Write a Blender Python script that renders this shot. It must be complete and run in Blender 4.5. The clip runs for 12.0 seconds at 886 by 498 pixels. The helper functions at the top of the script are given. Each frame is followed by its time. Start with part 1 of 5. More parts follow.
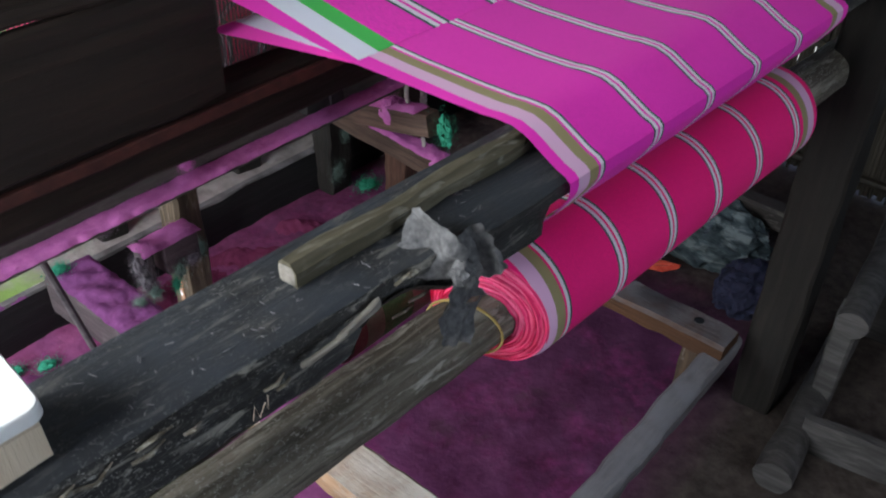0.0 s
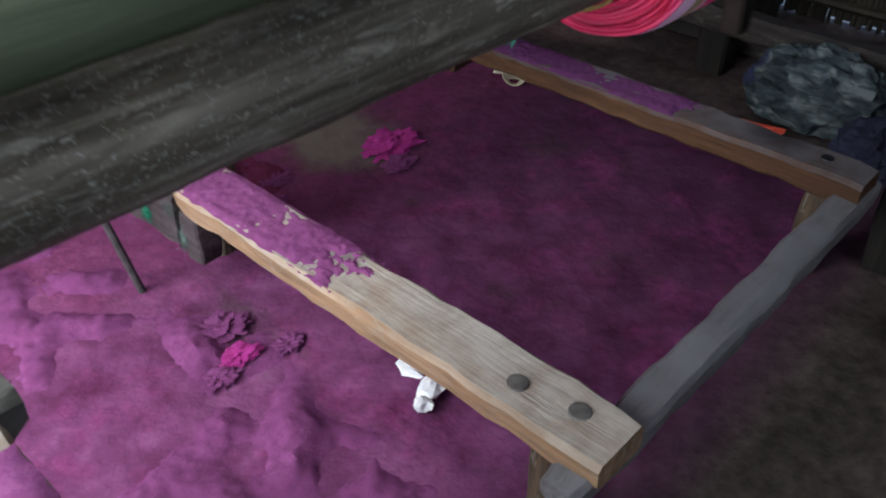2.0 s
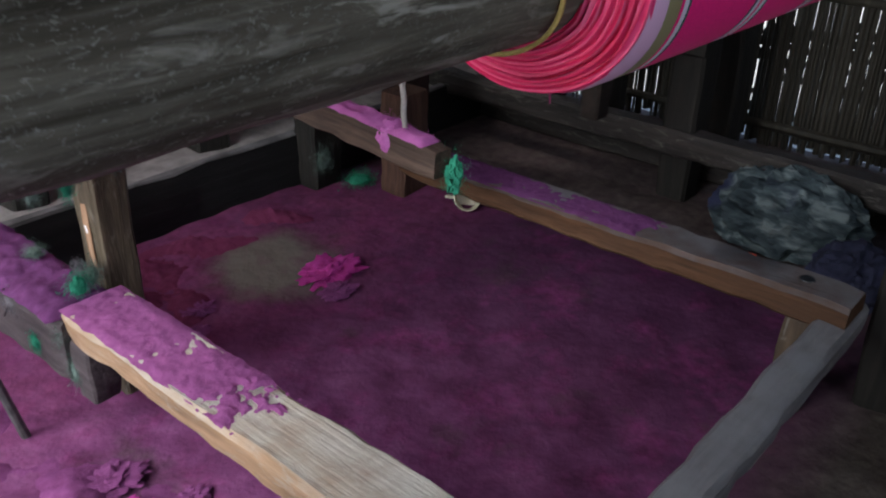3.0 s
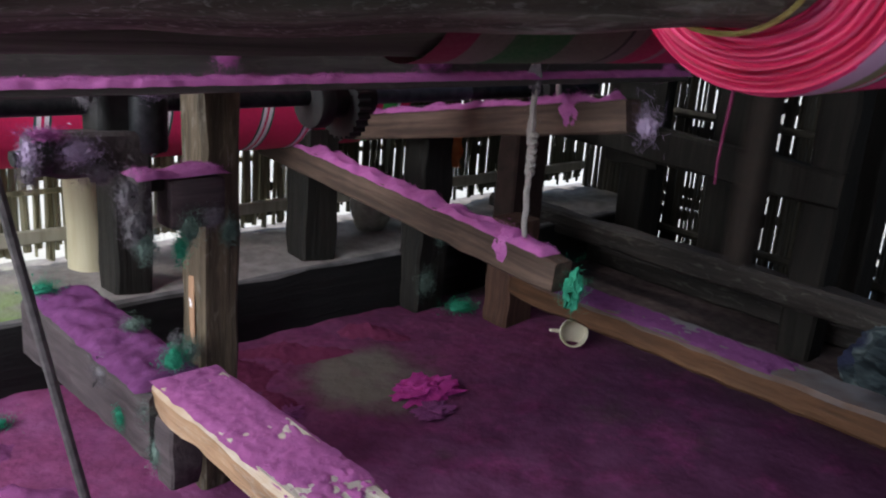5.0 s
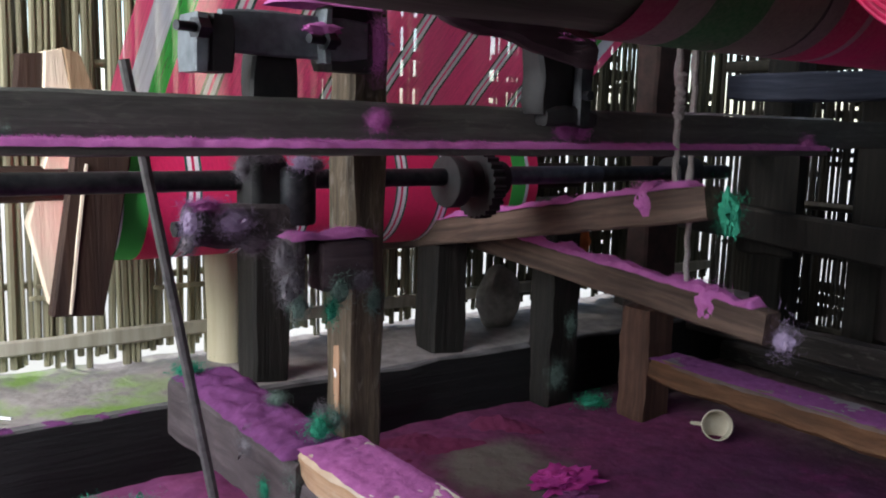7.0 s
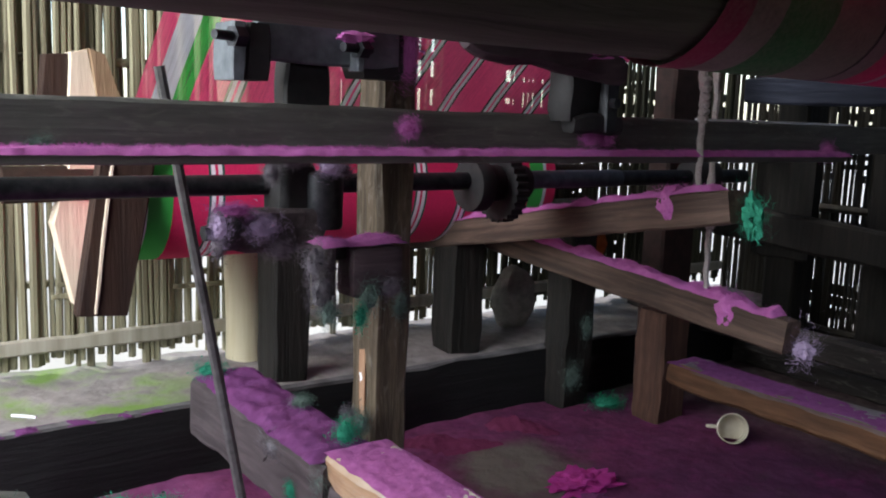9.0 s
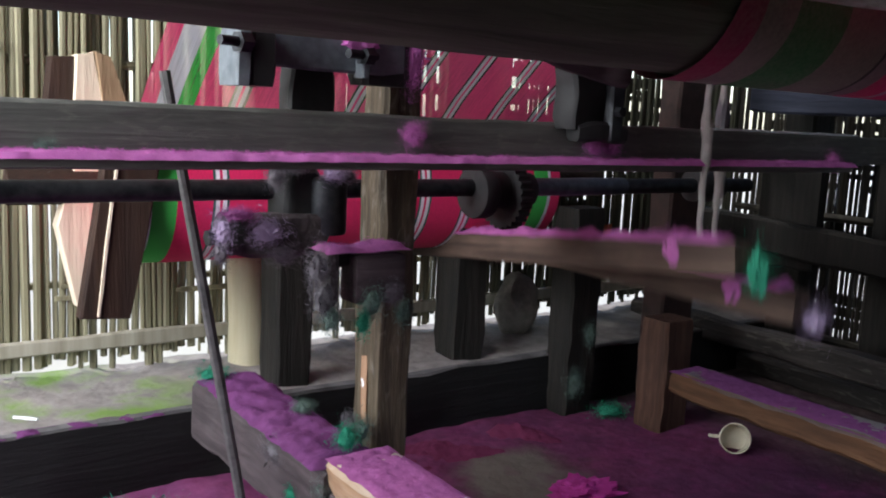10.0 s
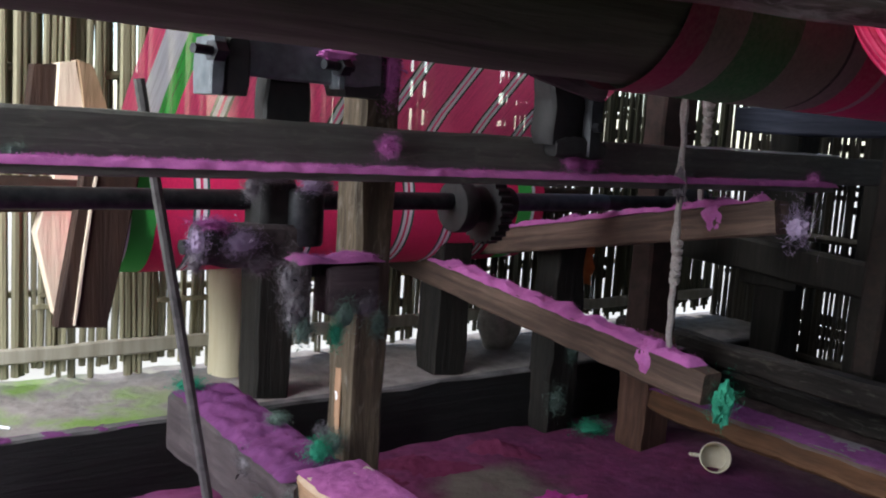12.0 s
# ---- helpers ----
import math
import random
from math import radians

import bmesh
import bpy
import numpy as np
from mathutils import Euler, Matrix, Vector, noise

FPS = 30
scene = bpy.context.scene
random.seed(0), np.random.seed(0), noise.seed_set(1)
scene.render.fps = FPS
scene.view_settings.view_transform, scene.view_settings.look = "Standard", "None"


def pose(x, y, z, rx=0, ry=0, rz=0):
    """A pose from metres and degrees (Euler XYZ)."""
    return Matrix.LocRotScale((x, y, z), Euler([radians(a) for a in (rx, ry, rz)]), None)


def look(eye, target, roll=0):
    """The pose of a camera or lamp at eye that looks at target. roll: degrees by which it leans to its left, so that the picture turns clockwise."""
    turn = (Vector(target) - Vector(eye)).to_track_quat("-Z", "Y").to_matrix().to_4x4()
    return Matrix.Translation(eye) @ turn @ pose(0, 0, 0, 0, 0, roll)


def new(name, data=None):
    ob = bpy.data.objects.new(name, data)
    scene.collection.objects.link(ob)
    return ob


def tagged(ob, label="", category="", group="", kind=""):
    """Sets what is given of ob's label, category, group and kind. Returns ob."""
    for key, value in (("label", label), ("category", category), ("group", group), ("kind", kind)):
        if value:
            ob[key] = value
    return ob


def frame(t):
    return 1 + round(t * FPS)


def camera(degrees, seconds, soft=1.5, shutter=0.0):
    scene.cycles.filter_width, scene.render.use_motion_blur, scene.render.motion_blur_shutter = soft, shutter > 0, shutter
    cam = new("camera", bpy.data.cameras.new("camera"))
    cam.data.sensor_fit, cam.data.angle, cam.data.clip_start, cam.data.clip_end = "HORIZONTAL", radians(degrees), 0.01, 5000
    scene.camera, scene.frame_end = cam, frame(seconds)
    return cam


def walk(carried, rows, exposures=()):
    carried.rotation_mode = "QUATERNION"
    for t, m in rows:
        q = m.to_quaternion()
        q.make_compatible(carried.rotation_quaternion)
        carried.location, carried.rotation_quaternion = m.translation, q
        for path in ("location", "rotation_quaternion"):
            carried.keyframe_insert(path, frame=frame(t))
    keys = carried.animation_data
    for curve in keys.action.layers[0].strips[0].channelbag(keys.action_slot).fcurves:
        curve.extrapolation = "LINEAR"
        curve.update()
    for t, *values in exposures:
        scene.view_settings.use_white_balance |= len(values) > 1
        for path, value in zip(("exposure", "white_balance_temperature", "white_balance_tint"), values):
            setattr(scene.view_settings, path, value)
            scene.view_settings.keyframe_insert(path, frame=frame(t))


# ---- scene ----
cam = camera(53.8, 12.0, soft=2.0, shutter=0.4)
PATH = [
    (0, (0.09, -0.082, 1.554), (1.329, 0.941, 0.363), 1.4),
    (0.5, (0.094, -0.083, 1.481), (1.339, 0.954, 0.308), 1.1),
    (1, (0.097, -0.086, 1.428), (1.299, 0.989, 0.245), 0.4),
    (1.5, (0.122, -0.041, 1.268), (1.27, 1.046, 0.043), -0.8),
    (2, (0.154, 0.01, 1.067), (1.325, 1.097, -0.136), -0.0),
    (2.5, (0.239, 0.039, 1.003), (1.513, 1.159, -0.056), 0.7),
    (2.7, (0.281, 0.05, 0.978), (1.59, 1.187, -0.019), 0.9),
    (4.3, (0.314, 0.122, 0.81), (1.693, 1.402, 0.129), 2.2),
    (4.5, (0.309, 0.115, 0.807), (1.668, 1.44, 0.176), 3.1),
    (5, (0.287, 0.144, 0.801), (1.606, 1.536, 0.23), 4.3),
    (5.5, (0.278, 0.159, 0.804), (1.579, 1.595, 0.308), 4.8),
    (6, (0.256, 0.142, 0.758), (1.496, 1.663, 0.37), 3.4),
    (6.5, (0.248, 0.158, 0.726), (1.426, 1.741, 0.4), 2.0),
    (7, (0.24, 0.17, 0.703), (1.402, 1.771, 0.409), 1.7),
    (9, (0.207, 0.187, 0.722), (1.363, 1.789, 0.412), 2.2),
    (9.5, (0.203, 0.193, 0.726), (1.357, 1.797, 0.417), 2.5),
    (10, (0.209, 0.189, 0.726), (1.358, 1.797, 0.425), 2.8),
    (10.5, (0.214, 0.182, 0.732), (1.363, 1.794, 0.443), 3.3),
    (11, (0.218, 0.178, 0.734), (1.37, 1.789, 0.453), 3.5),
    (11.5, (0.218, 0.166, 0.72), (1.37, 1.779, 0.45), 3.5),
    (12, (0.233, 0.174, 0.722), (1.394, 1.781, 0.459), 3.7),
]
walk(cam, [(t, look(eye, target, roll)) for t, eye, target, roll in PATH],
     [(0.0, 1.5), (1.5, 1.45), (2.0, 1.3), (2.5, 1.3), (4.5, 1.3), (12.0, 1.3)])

# ---- sky, sun and daylight in the openings ----
world = bpy.data.worlds.new("sky")
scene.world = world
world.use_nodes = True
sky = world.node_tree.nodes.new("ShaderNodeTexSky")
sky.sky_type, sky.sun_disc, sky.sun_elevation, sky.sun_rotation = "NISHITA", False, radians(50), radians(215)
back = world.node_tree.nodes["Background"]
back.inputs[1].default_value = 0.15
world.node_tree.links.new(sky.outputs[0], back.inputs[0])
sun = new("sun", bpy.data.lights.new("sun", "SUN"))
sun.data.energy, sun.data.angle, sun.data.color = 2.2, radians(12), (1.0, 0.96, 0.9)
sun.matrix_world = look((-3, 5, 8), (0, 0, 0))


def opening_light(name, eye, target, w, h, watts, colour):
    lamp = new(name, bpy.data.lights.new(name, "AREA"))
    lamp.data.shape, lamp.data.size, lamp.data.size_y = "RECTANGLE", w, h
    lamp.data.energy, lamp.data.color = watts, colour
    lamp.matrix_world = look(eye, target)


# area lamps stand in for daylight through openings out of view
opening_light("daylight_left_opening", (-0.98, 1.15, 1.27), (0.5, 1.15, 0.6), 1.7, 1.55, 48.0, (0.95, 0.98, 1.0))
opening_light("daylight_front_opening", (0.4, -1.95, 1.75), (0.7, 0.6, 0.7), 1.6, 1.0, 3.5, (0.9, 0.95, 1.0))


# ---- small tools ----
ORIGIN = {}


def finish(bm, name, mat, smooth=True):
    bmesh.ops.recalc_face_normals(bm, faces=bm.faces)
    me = bpy.data.meshes.new(name)
    bm.to_mesh(me)
    bm.free()
    for m in (mat if isinstance(mat, (list, tuple)) else [mat]):
        me.materials.append(m)
    if smooth:
        me.polygons.foreach_set("use_smooth", [True] * len(me.polygons))
        me.set_sharp_from_angle(angle=radians(38))
    return me


def thing(name, at, label, category, group="", kind=""):
    ob = new(name)
    ob.location, ob.empty_display_size = at, 0.05
    ORIGIN[ob] = Vector(at)
    return tagged(ob, label, category, group, kind)


def part(name, bm, mat, parent, label="", smooth=True, kind=""):
    o = ORIGIN[parent]
    bmesh.ops.translate(bm, verts=bm.verts, vec=-o)
    ob = new(name, finish(bm, name, mat, smooth))
    ob.parent = parent
    ORIGIN[ob] = o
    return tagged(ob, label, kind=kind or ("stuff" if name.startswith("lint") or name == "tip_tuft" else ""))


def solo(name, bm, mat, at, label, category="", group="", kind="", smooth=True):
    bmesh.ops.translate(bm, verts=bm.verts, vec=-Vector(at))
    ob = new(name, finish(bm, name, mat, smooth))
    ob.location = at
    ORIGIN[ob] = Vector(at)
    return tagged(ob, label, category, group, kind)


def rings_mesh(rings, cap=True, into=None):
    bm = into or bmesh.new()
    loops = [[bm.verts.new(v) for v in r] for r in rings]
    n = len(loops[0])
    for a, b in zip(loops, loops[1:]):
        for i in range(n):
            bm.faces.new((a[i], a[(i + 1) % n], b[(i + 1) % n], b[i]))
    if cap:
        bm.faces.new(loops[0])
        bm.faces.new(list(reversed(loops[-1])))
    return bm


def frame_of(p0, p1, up):
    d = (Vector(p1) - Vector(p0))
    a = d.normalized()
    u = Vector(up)
    if abs(a.dot(u)) > 0.95:
        u = Vector((0, 1, 0))
    s = a.cross(u).normalized()
    return d, s, s.cross(a).normalized()


def timber(p0, p1, w, h, rough=0.002, bev=0.006, seg=10, seed=0.0, up=(0, 0, 1), into=None):
    """A squared timber from p0 to p1 (its middle line), w wide and h high, with chamfered, worn edges."""
    d, s, u = frame_of(p0, p1, up)
    rings = []
    for i in range(seg + 1):
        k = i / seg
        c = Vector(p0) + d * k
        end = 0.0 if 0 < i < seg else bev * 0.5
        a, b = w / 2 - end, h / 2 - end
        ring = []
        for x, y in ((a - bev, -b), (a, -b + bev), (a, b - bev), (a - bev, b), (-a + bev, b), (-a, b - bev), (-a, -b + bev), (-a + bev, -b)):
            p = c + s * x + u * y
            ring.append(p + (s * noise.noise(p * 19 + Vector((seed, 0, 0))) + u * noise.noise(p * 19 + Vector((0, seed + 7, 0)))) * rough * 2)
        rings.append(ring)
    return rings_mesh(rings, into=into)


def pole(points, radius, n=10, rough=0.0, seed=0.0, into=None):
    """A round pole or cord through the points; radius a number or one for each point."""
    pts = [Vector(p) for p in points]
    rad = radius if isinstance(radius, (list, tuple)) else [radius] * len(pts)
    rings = []
    for i, p in enumerate(pts):
        a, b = pts[max(i - 1, 0)], pts[min(i + 1, len(pts) - 1)]
        _, s, u = frame_of(a, b, (0, 0, 1))
        ring = []
        for j in range(n):
            t = 2 * math.pi * j / n
            q = s * math.cos(t) + u * math.sin(t)
            r = rad[i] + rough * noise.noise(p * 14 + q * 2.5 + Vector((seed, seed, 0)))
            ring.append(p + q * r)
        rings.append(ring)
    return rings_mesh(rings, into=into)


def line(p0, p1, n):
    a, b = Vector(p0), Vector(p1)
    return [a.lerp(b, i / n) for i in range(n + 1)]


def disc_x(x0, x1, y, z, r, n=28, into=None, r0=None):
    ring = lambda x, q: [Vector((x, y + q * math.cos(2 * math.pi * i / n), z + q * math.sin(2 * math.pi * i / n))) for i in range(n)]
    return rings_mesh([ring(x0, r0 or r * 0.97), ring(x0 + (x1 - x0) * 0.1, r), ring(x1 - (x1 - x0) * 0.1, r), ring(x1, r * 0.97)], into=into)


def blob(at, size, seed=0.0, amount=0.35, sub=2, freq=2.2, into=None):
    """A lump of uneven outline: size is its three radii."""
    b2 = bmesh.new()
    bmesh.ops.create_icosphere(b2, subdivisions=sub, radius=1.0)
    for v in b2.verts:
        k = 1 + amount * (noise.noise(v.co * freq + Vector((seed, seed * 1.7, 3))) + 0.5 * noise.noise(v.co * freq * 2.7 + Vector((seed, 0, 9))))
        v.co = Vector((v.co.x * size[0], v.co.y * size[1], v.co.z * size[2])) * k + Vector(at)
    if into is None:
        return b2
    me = bpy.data.meshes.new("tmp")
    b2.to_mesh(me)
    b2.free()
    into.from_mesh(me)
    bpy.data.meshes.remove(me)
    return into


def fuzz(bm, centres, count, spread, length, width=0.00028, rnd=None, lift=0.6):
    """Loose short fibres round the centres, as slender blades."""
    rnd = rnd or random.Random(5)
    for _ in range(count):
        c = Vector(rnd.choice(centres)) + Vector([rnd.gauss(0, s) for s in spread])
        d = Vector((rnd.gauss(0, 1), rnd.gauss(0, 1), rnd.gauss(lift, 0.8))).normalized() * length * rnd.uniform(0.4, 1.2)
        s = d.cross(Vector((rnd.random(), rnd.random(), rnd.random()))).normalized() * width
        m = c + d * 0.5 + Vector((rnd.gauss(0, 1), rnd.gauss(0, 1), rnd.gauss(0, 1))) * length * 0.15
        vs = [bm.verts.new(q) for q in (c - s, c + s, m + s * 0.8, c + d, m - s * 0.8)]
        bm.faces.new(vs)
    return bm


def fluff(at, size, seed, n=900):
    """A loose wad of fibres: a small soft core and many fine hairs."""
    bm = blob(at, [q * 0.62 for q in size], seed, 0.4, 3, 2.2)
    fuzz(bm, [at], n * 2, [q * 0.48 for q in size], 0.26 * max(size) + 0.003, width=0.0002, rnd=random.Random(int(seed * 100) % 9973), lift=0.1)
    return bm


def lint_sheet(x0, x1, y0, y1, z, thick, seed, res=0.0045, ragged=0.02, gaps=-3.0, hairs=0, fade=0.0, wave=0.6, freq=22):
    """A felt of lint lying on a flat top: bumpy, ragged at its edges, with gaps."""
    bm = bmesh.new()
    nx, ny = max(3, int((x1 - x0) / res)), max(3, int((y1 - y0) / res))
    grid = {}
    tops = []
    for i in range(nx + 1):
        for j in range(ny + 1):
            p = Vector((x0 + (x1 - x0) * i / nx, y0 + (y1 - y0) * j / ny, 0))
            k = noise.noise(p * freq + Vector((seed, 0, 0))) + 0.22 * noise.noise(p * 60 + Vector((0, seed, 0)))
            if fade:
                k = 0.5 * k + 0.4 * noise.noise(p * 95 + Vector((seed, 3, 0)))
            far = (p.y - y0) / fade * 2.0 - 0.9 if fade else 9.0
            e = min(p.x - x0, x1 - p.x, y1 - p.y, p.y - y0)
            h = thick * (0.55 + wave * k) * min(1.0, 0.25 + e / ragged)
            if gaps > -2.0:
                h = h * min(1.0, max(0.0, (k - gaps) * 1.8)) - 0.003
            if fade:
                h = h * min(1.0, max(0.0, (k + far) * 2.5)) - 0.001 * (k + far < 0.03)
            p.x += 0.004 * noise.noise(p * 50 + Vector((seed, 5, 0)))
            p.y += 0.004 * noise.noise(p * 50 + Vector((seed, 9, 4)))
            p.z = z + h
            grid[i, j] = (bm.verts.new(p), min(k, 9.0) if k > -far - 0.12 else -9.0)
            if h > thick * 0.5:
                tops.append(p.copy())
    for i in range(nx):
        for j in range(ny):
            q = [grid[i, j], grid[i + 1, j], grid[i + 1, j + 1], grid[i, j + 1]]
            if min(a[1] for a in q) > gaps:
                bm.faces.new([a[0] for a in q])
    if hairs and tops:
        fuzz(bm, tops, hairs, (0.004, 0.004, 0.0005), 0.005, rnd=random.Random(int(seed * 10)))
    bmesh.ops.delete(bm, geom=[v for v in bm.verts if not v.link_faces], context="VERTS")
    return bm


# ---- materials ----
class Mat:
    """A node material with a few short cuts."""

    def __init__(self, name, rough=0.8, metal=0.0, spec=0.3):
        self.m = bpy.data.materials.new(name)
        self.m.use_nodes = True
        self.t = self.m.node_tree
        self.b = self.t.nodes["Principled BSDF"]
        self.b.inputs["Roughness"].default_value = rough
        self.b.inputs["Metallic"].default_value = metal
        self.b.inputs["Specular IOR Level"].default_value = spec
        self.co = self.t.nodes.new("ShaderNodeTexCoord").outputs["Object"]

    def put(self, a, b):
        self.t.links.new(a, b)

    def noise(self, scale, detail=4.0, stretch=(1, 1, 1), rough=0.6, distort=0.0):
        mp = self.t.nodes.new("ShaderNodeMapping")
        mp.inputs["Scale"].default_value = stretch
        self.put(self.co, mp.inputs[0])
        n = self.t.nodes.new("ShaderNodeTexNoise")
        n.inputs["Scale"].default_value, n.inputs["Detail"].default_value = scale, detail
        n.inputs["Roughness"].default_value, n.inputs["Distortion"].default_value = rough, distort
        self.put(mp.outputs[0], n.inputs["Vector"])
        return n.outputs["Fac"]

    def ramp(self, fac, stops, constant=False):
        r = self.t.nodes.new("ShaderNodeValToRGB")
        r.color_ramp.interpolation = "CONSTANT" if constant else "LINEAR"
        els = r.color_ramp.elements
        while len(els) < len(stops):
            els.new(0.5)
        for e, (p, c) in zip(els, stops):
            e.position, e.color = p, (*c, 1) if len(c) == 3 else c
        self.put(fac, r.inputs[0])
        return r.outputs[0]

    def mix(self, fac, a, b, kind="MIX"):
        n = self.t.nodes.new("ShaderNodeMix")
        n.data_type, n.blend_type = "RGBA", kind
        for v, i in ((fac, 0), (a, 6), (b, 7)):
            if isinstance(v, (int, float)):
                n.inputs[i].default_value = v
            elif isinstance(v, tuple):
                n.inputs[i].default_value = (*v, 1)
            else:
                self.put(v, n.inputs[i])
        return n.outputs[2]

    def math(self, op, a, b=0.0, c=0.0):
        n = self.t.nodes.new("ShaderNodeMath")
        n.operation = op
        for v, i in ((a, 0), (b, 1), (c, 2)):
            if isinstance(v, (int, float)):
                n.inputs[i].default_value = v
            else:
                self.put(v, n.inputs[i])
        return n.outputs[0]

    def axis(self, k):
        s = self.t.nodes.new("ShaderNodeSeparateXYZ")
        self.put(self.co, s.inputs[0])
        return s.outputs[k]

    def up(self):
        g = self.t.nodes.new("ShaderNodeNewGeometry")
        s = self.t.nodes.new("ShaderNodeSeparateXYZ")
        self.put(g.outputs["Normal"], s.inputs[0])
        return s.outputs[2]

    def random(self):
        return self.t.nodes.new("ShaderNodeObjectInfo").outputs["Random"]

    def bump(self, fac, strength=0.5, distance=0.004):
        n = self.t.nodes.new("ShaderNodeBump")
        n.inputs["Strength"].default_value, n.inputs["Distance"].default_value = strength, distance
        self.put(fac, n.inputs["Height"])
        self.put(n.outputs[0], self.b.inputs["Normal"])

    def colour(self, c):
        if isinstance(c, tuple):
            self.b.inputs["Base Color"].default_value = (*c, 1)
        else:
            self.put(c, self.b.inputs["Base Color"])
        return self


def wood(name, dark, mid, light, along, flecks=0.0, dust=None, rough=0.75, grain=60.0):
    """Weathered wood, its grain along one axis; pale flecks where it is bruised; dust on its top."""
    m = Mat(name, rough)
    st = [1, 1, 1]
    st["xyz".index(along)] = 0.06
    g = m.noise(grain, 6, tuple(st), 0.65, 0.4)
    big = m.noise(5.0, 4, (1, 1, 1))
    c = m.ramp(g, [(0.25, dark), (0.5, mid), (0.78, light)])
    c = m.mix(m.ramp(big, [(0.35, (0, 0, 0)), (0.7, (1, 1, 1))]), c, m.mix(0.6, c, dark), "MIX")
    if flecks:
        st2 = [1, 1, 1]
        st2["xyz".index(along)] = 0.25
        f = m.noise(85.0, 4, tuple(st2), 0.6, 0.8)
        patch = m.ramp(m.noise(7.0, 3), [(0.38, (0.15,) * 3), (0.62, (flecks,) * 3)])
        c = m.mix(m.math("MULTIPLY", m.ramp(f, [(0.55, (0, 0, 0)), (0.66, (1, 1, 1))]), patch), c, (0.36, 0.34, 0.295))
    if flecks > 0.8:
        f = m.noise(260.0, 3, (0.5, 1, 1), 0.7, 1.5)
        c = m.mix(m.math("MULTIPLY", m.ramp(f, [(0.575, (0, 0, 0)), (0.65, (0.85,) * 3)]), m.ramp(m.noise(4.0, 4), [(0.40, (0.12,) * 3), (0.6, (1, 1, 1))])), c, (0.38, 0.37, 0.34))
    if dust and flecks <= 0.8 or flecks > 0.9:
        k = m.math("MULTIPLY", m.ramp(m.up(), [(0.55, (0, 0, 0)), (0.9, (1, 1, 1))]), m.ramp(m.noise(14.0, 5), [(0.3, (0.25,) * 3), (0.65, (1, 1, 1))]))
        c = m.mix(k, c, dust)
    m.colour(c)
    m.bump(m.math("ADD", g, m.math("MULTIPLY", big, 0.5)), 0.7, 0.006)
    return m.m


BREAST = wood("breast_beam_wood", (0.009, 0.009, 0.009), (0.030, 0.030, 0.030), (0.075, 0.072, 0.066), "x", 0.95, (0.042, 0.048, 0.057), 0.5)
LOG = wood("log_wood", (0.036, 0.030, 0.022), (0.145, 0.127, 0.097), (0.46, 0.42, 0.345), "x", 0.9, None, 0.7, 75.0)
SILL_BROWN = wood("orange_brown_timber", (0.026, 0.011, 0.005), (0.075, 0.033, 0.014), (0.135, 0.068, 0.033), "y", 0.0, (0.13, 0.125, 0.135))
# grey dusty top, made paler for the strong light on the near end
RAW_Y = wood("raw_timber_along", (0.12, 0.075, 0.045), (0.31, 0.19, 0.11), (0.50, 0.35, 0.23), "y", 0.4, (0.50, 0.47, 0.42))
RAW_X = wood("raw_timber_across", (0.075, 0.07, 0.072), (0.15, 0.147, 0.155), (0.26, 0.26, 0.275), "x", 0.3, (0.19, 0.195, 0.21))
POST_WOOD = wood("post_wood", (0.022, 0.016, 0.011), (0.072, 0.048, 0.031), (0.17, 0.115, 0.075), "z", 0.35)
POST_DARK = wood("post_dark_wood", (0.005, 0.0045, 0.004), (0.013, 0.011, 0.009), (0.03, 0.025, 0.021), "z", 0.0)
DARK_X = wood("dark_timber_across", (0.065, 0.066, 0.06), (0.12, 0.12, 0.11), (0.19, 0.187, 0.175), "x", 0.1)
POST_TAN = wood("worn_tan_post_wood", (0.022, 0.017, 0.011), (0.075, 0.056, 0.036), (0.19, 0.15, 0.10), "z", 0.2)
POST_RED = wood("reddish_post_wood", (0.028, 0.014, 0.010), (0.075, 0.036, 0.024), (0.14, 0.075, 0.052), "z", 0.0)
DUSTY_Y = wood("dusty_grey_timber", (0.026, 0.020, 0.022), (0.06, 0.047, 0.05), (0.115, 0.092, 0.096), "y", 0.0)
DUSTY_DARK = wood("dusty_dark_timber", (0.022, 0.014, 0.017), (0.055, 0.037, 0.043), (0.10, 0.07, 0.082), "x", 0.0)
NAVY_WOOD = wood("blue_black_timber", (0.010, 0.012, 0.022), (0.022, 0.026, 0.045), (0.045, 0.05, 0.075), "y", 0.0)
DRUM_WOOD = wood("greenish_drum_wood", (0.045, 0.062, 0.04), (0.105, 0.135, 0.088), (0.18, 0.22, 0.15), "x", 0.0)
BARE_WOOD = wood("bare_orange_wood", (0.22, 0.12, 0.07), (0.34, 0.20, 0.12), (0.45, 0.29, 0.19), "z", 0.0)
DARK_Y = wood("dark_timber_along", (0.011, 0.009, 0.009), (0.028, 0.023, 0.021), (0.06, 0.049, 0.043), "y", 0.1, (0.034, 0.029, 0.03))
TREADLE_WOOD = wood("treadle_wood", (0.03, 0.02, 0.016), (0.085, 0.055, 0.042), (0.19, 0.125, 0.095), "y", 0.0)
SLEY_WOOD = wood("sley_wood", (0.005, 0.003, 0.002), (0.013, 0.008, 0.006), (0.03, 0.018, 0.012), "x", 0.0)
FLANGE_WOOD = wood("flange_wood", (0.014, 0.007, 0.005), (0.032, 0.015, 0.010), (0.06, 0.03, 0.018), "z", 0.0)
PALE_WOOD = wood("pale_wood", (0.58, 0.47, 0.35), (0.68, 0.57, 0.44), (0.76, 0.66, 0.54), "z", 0.0)
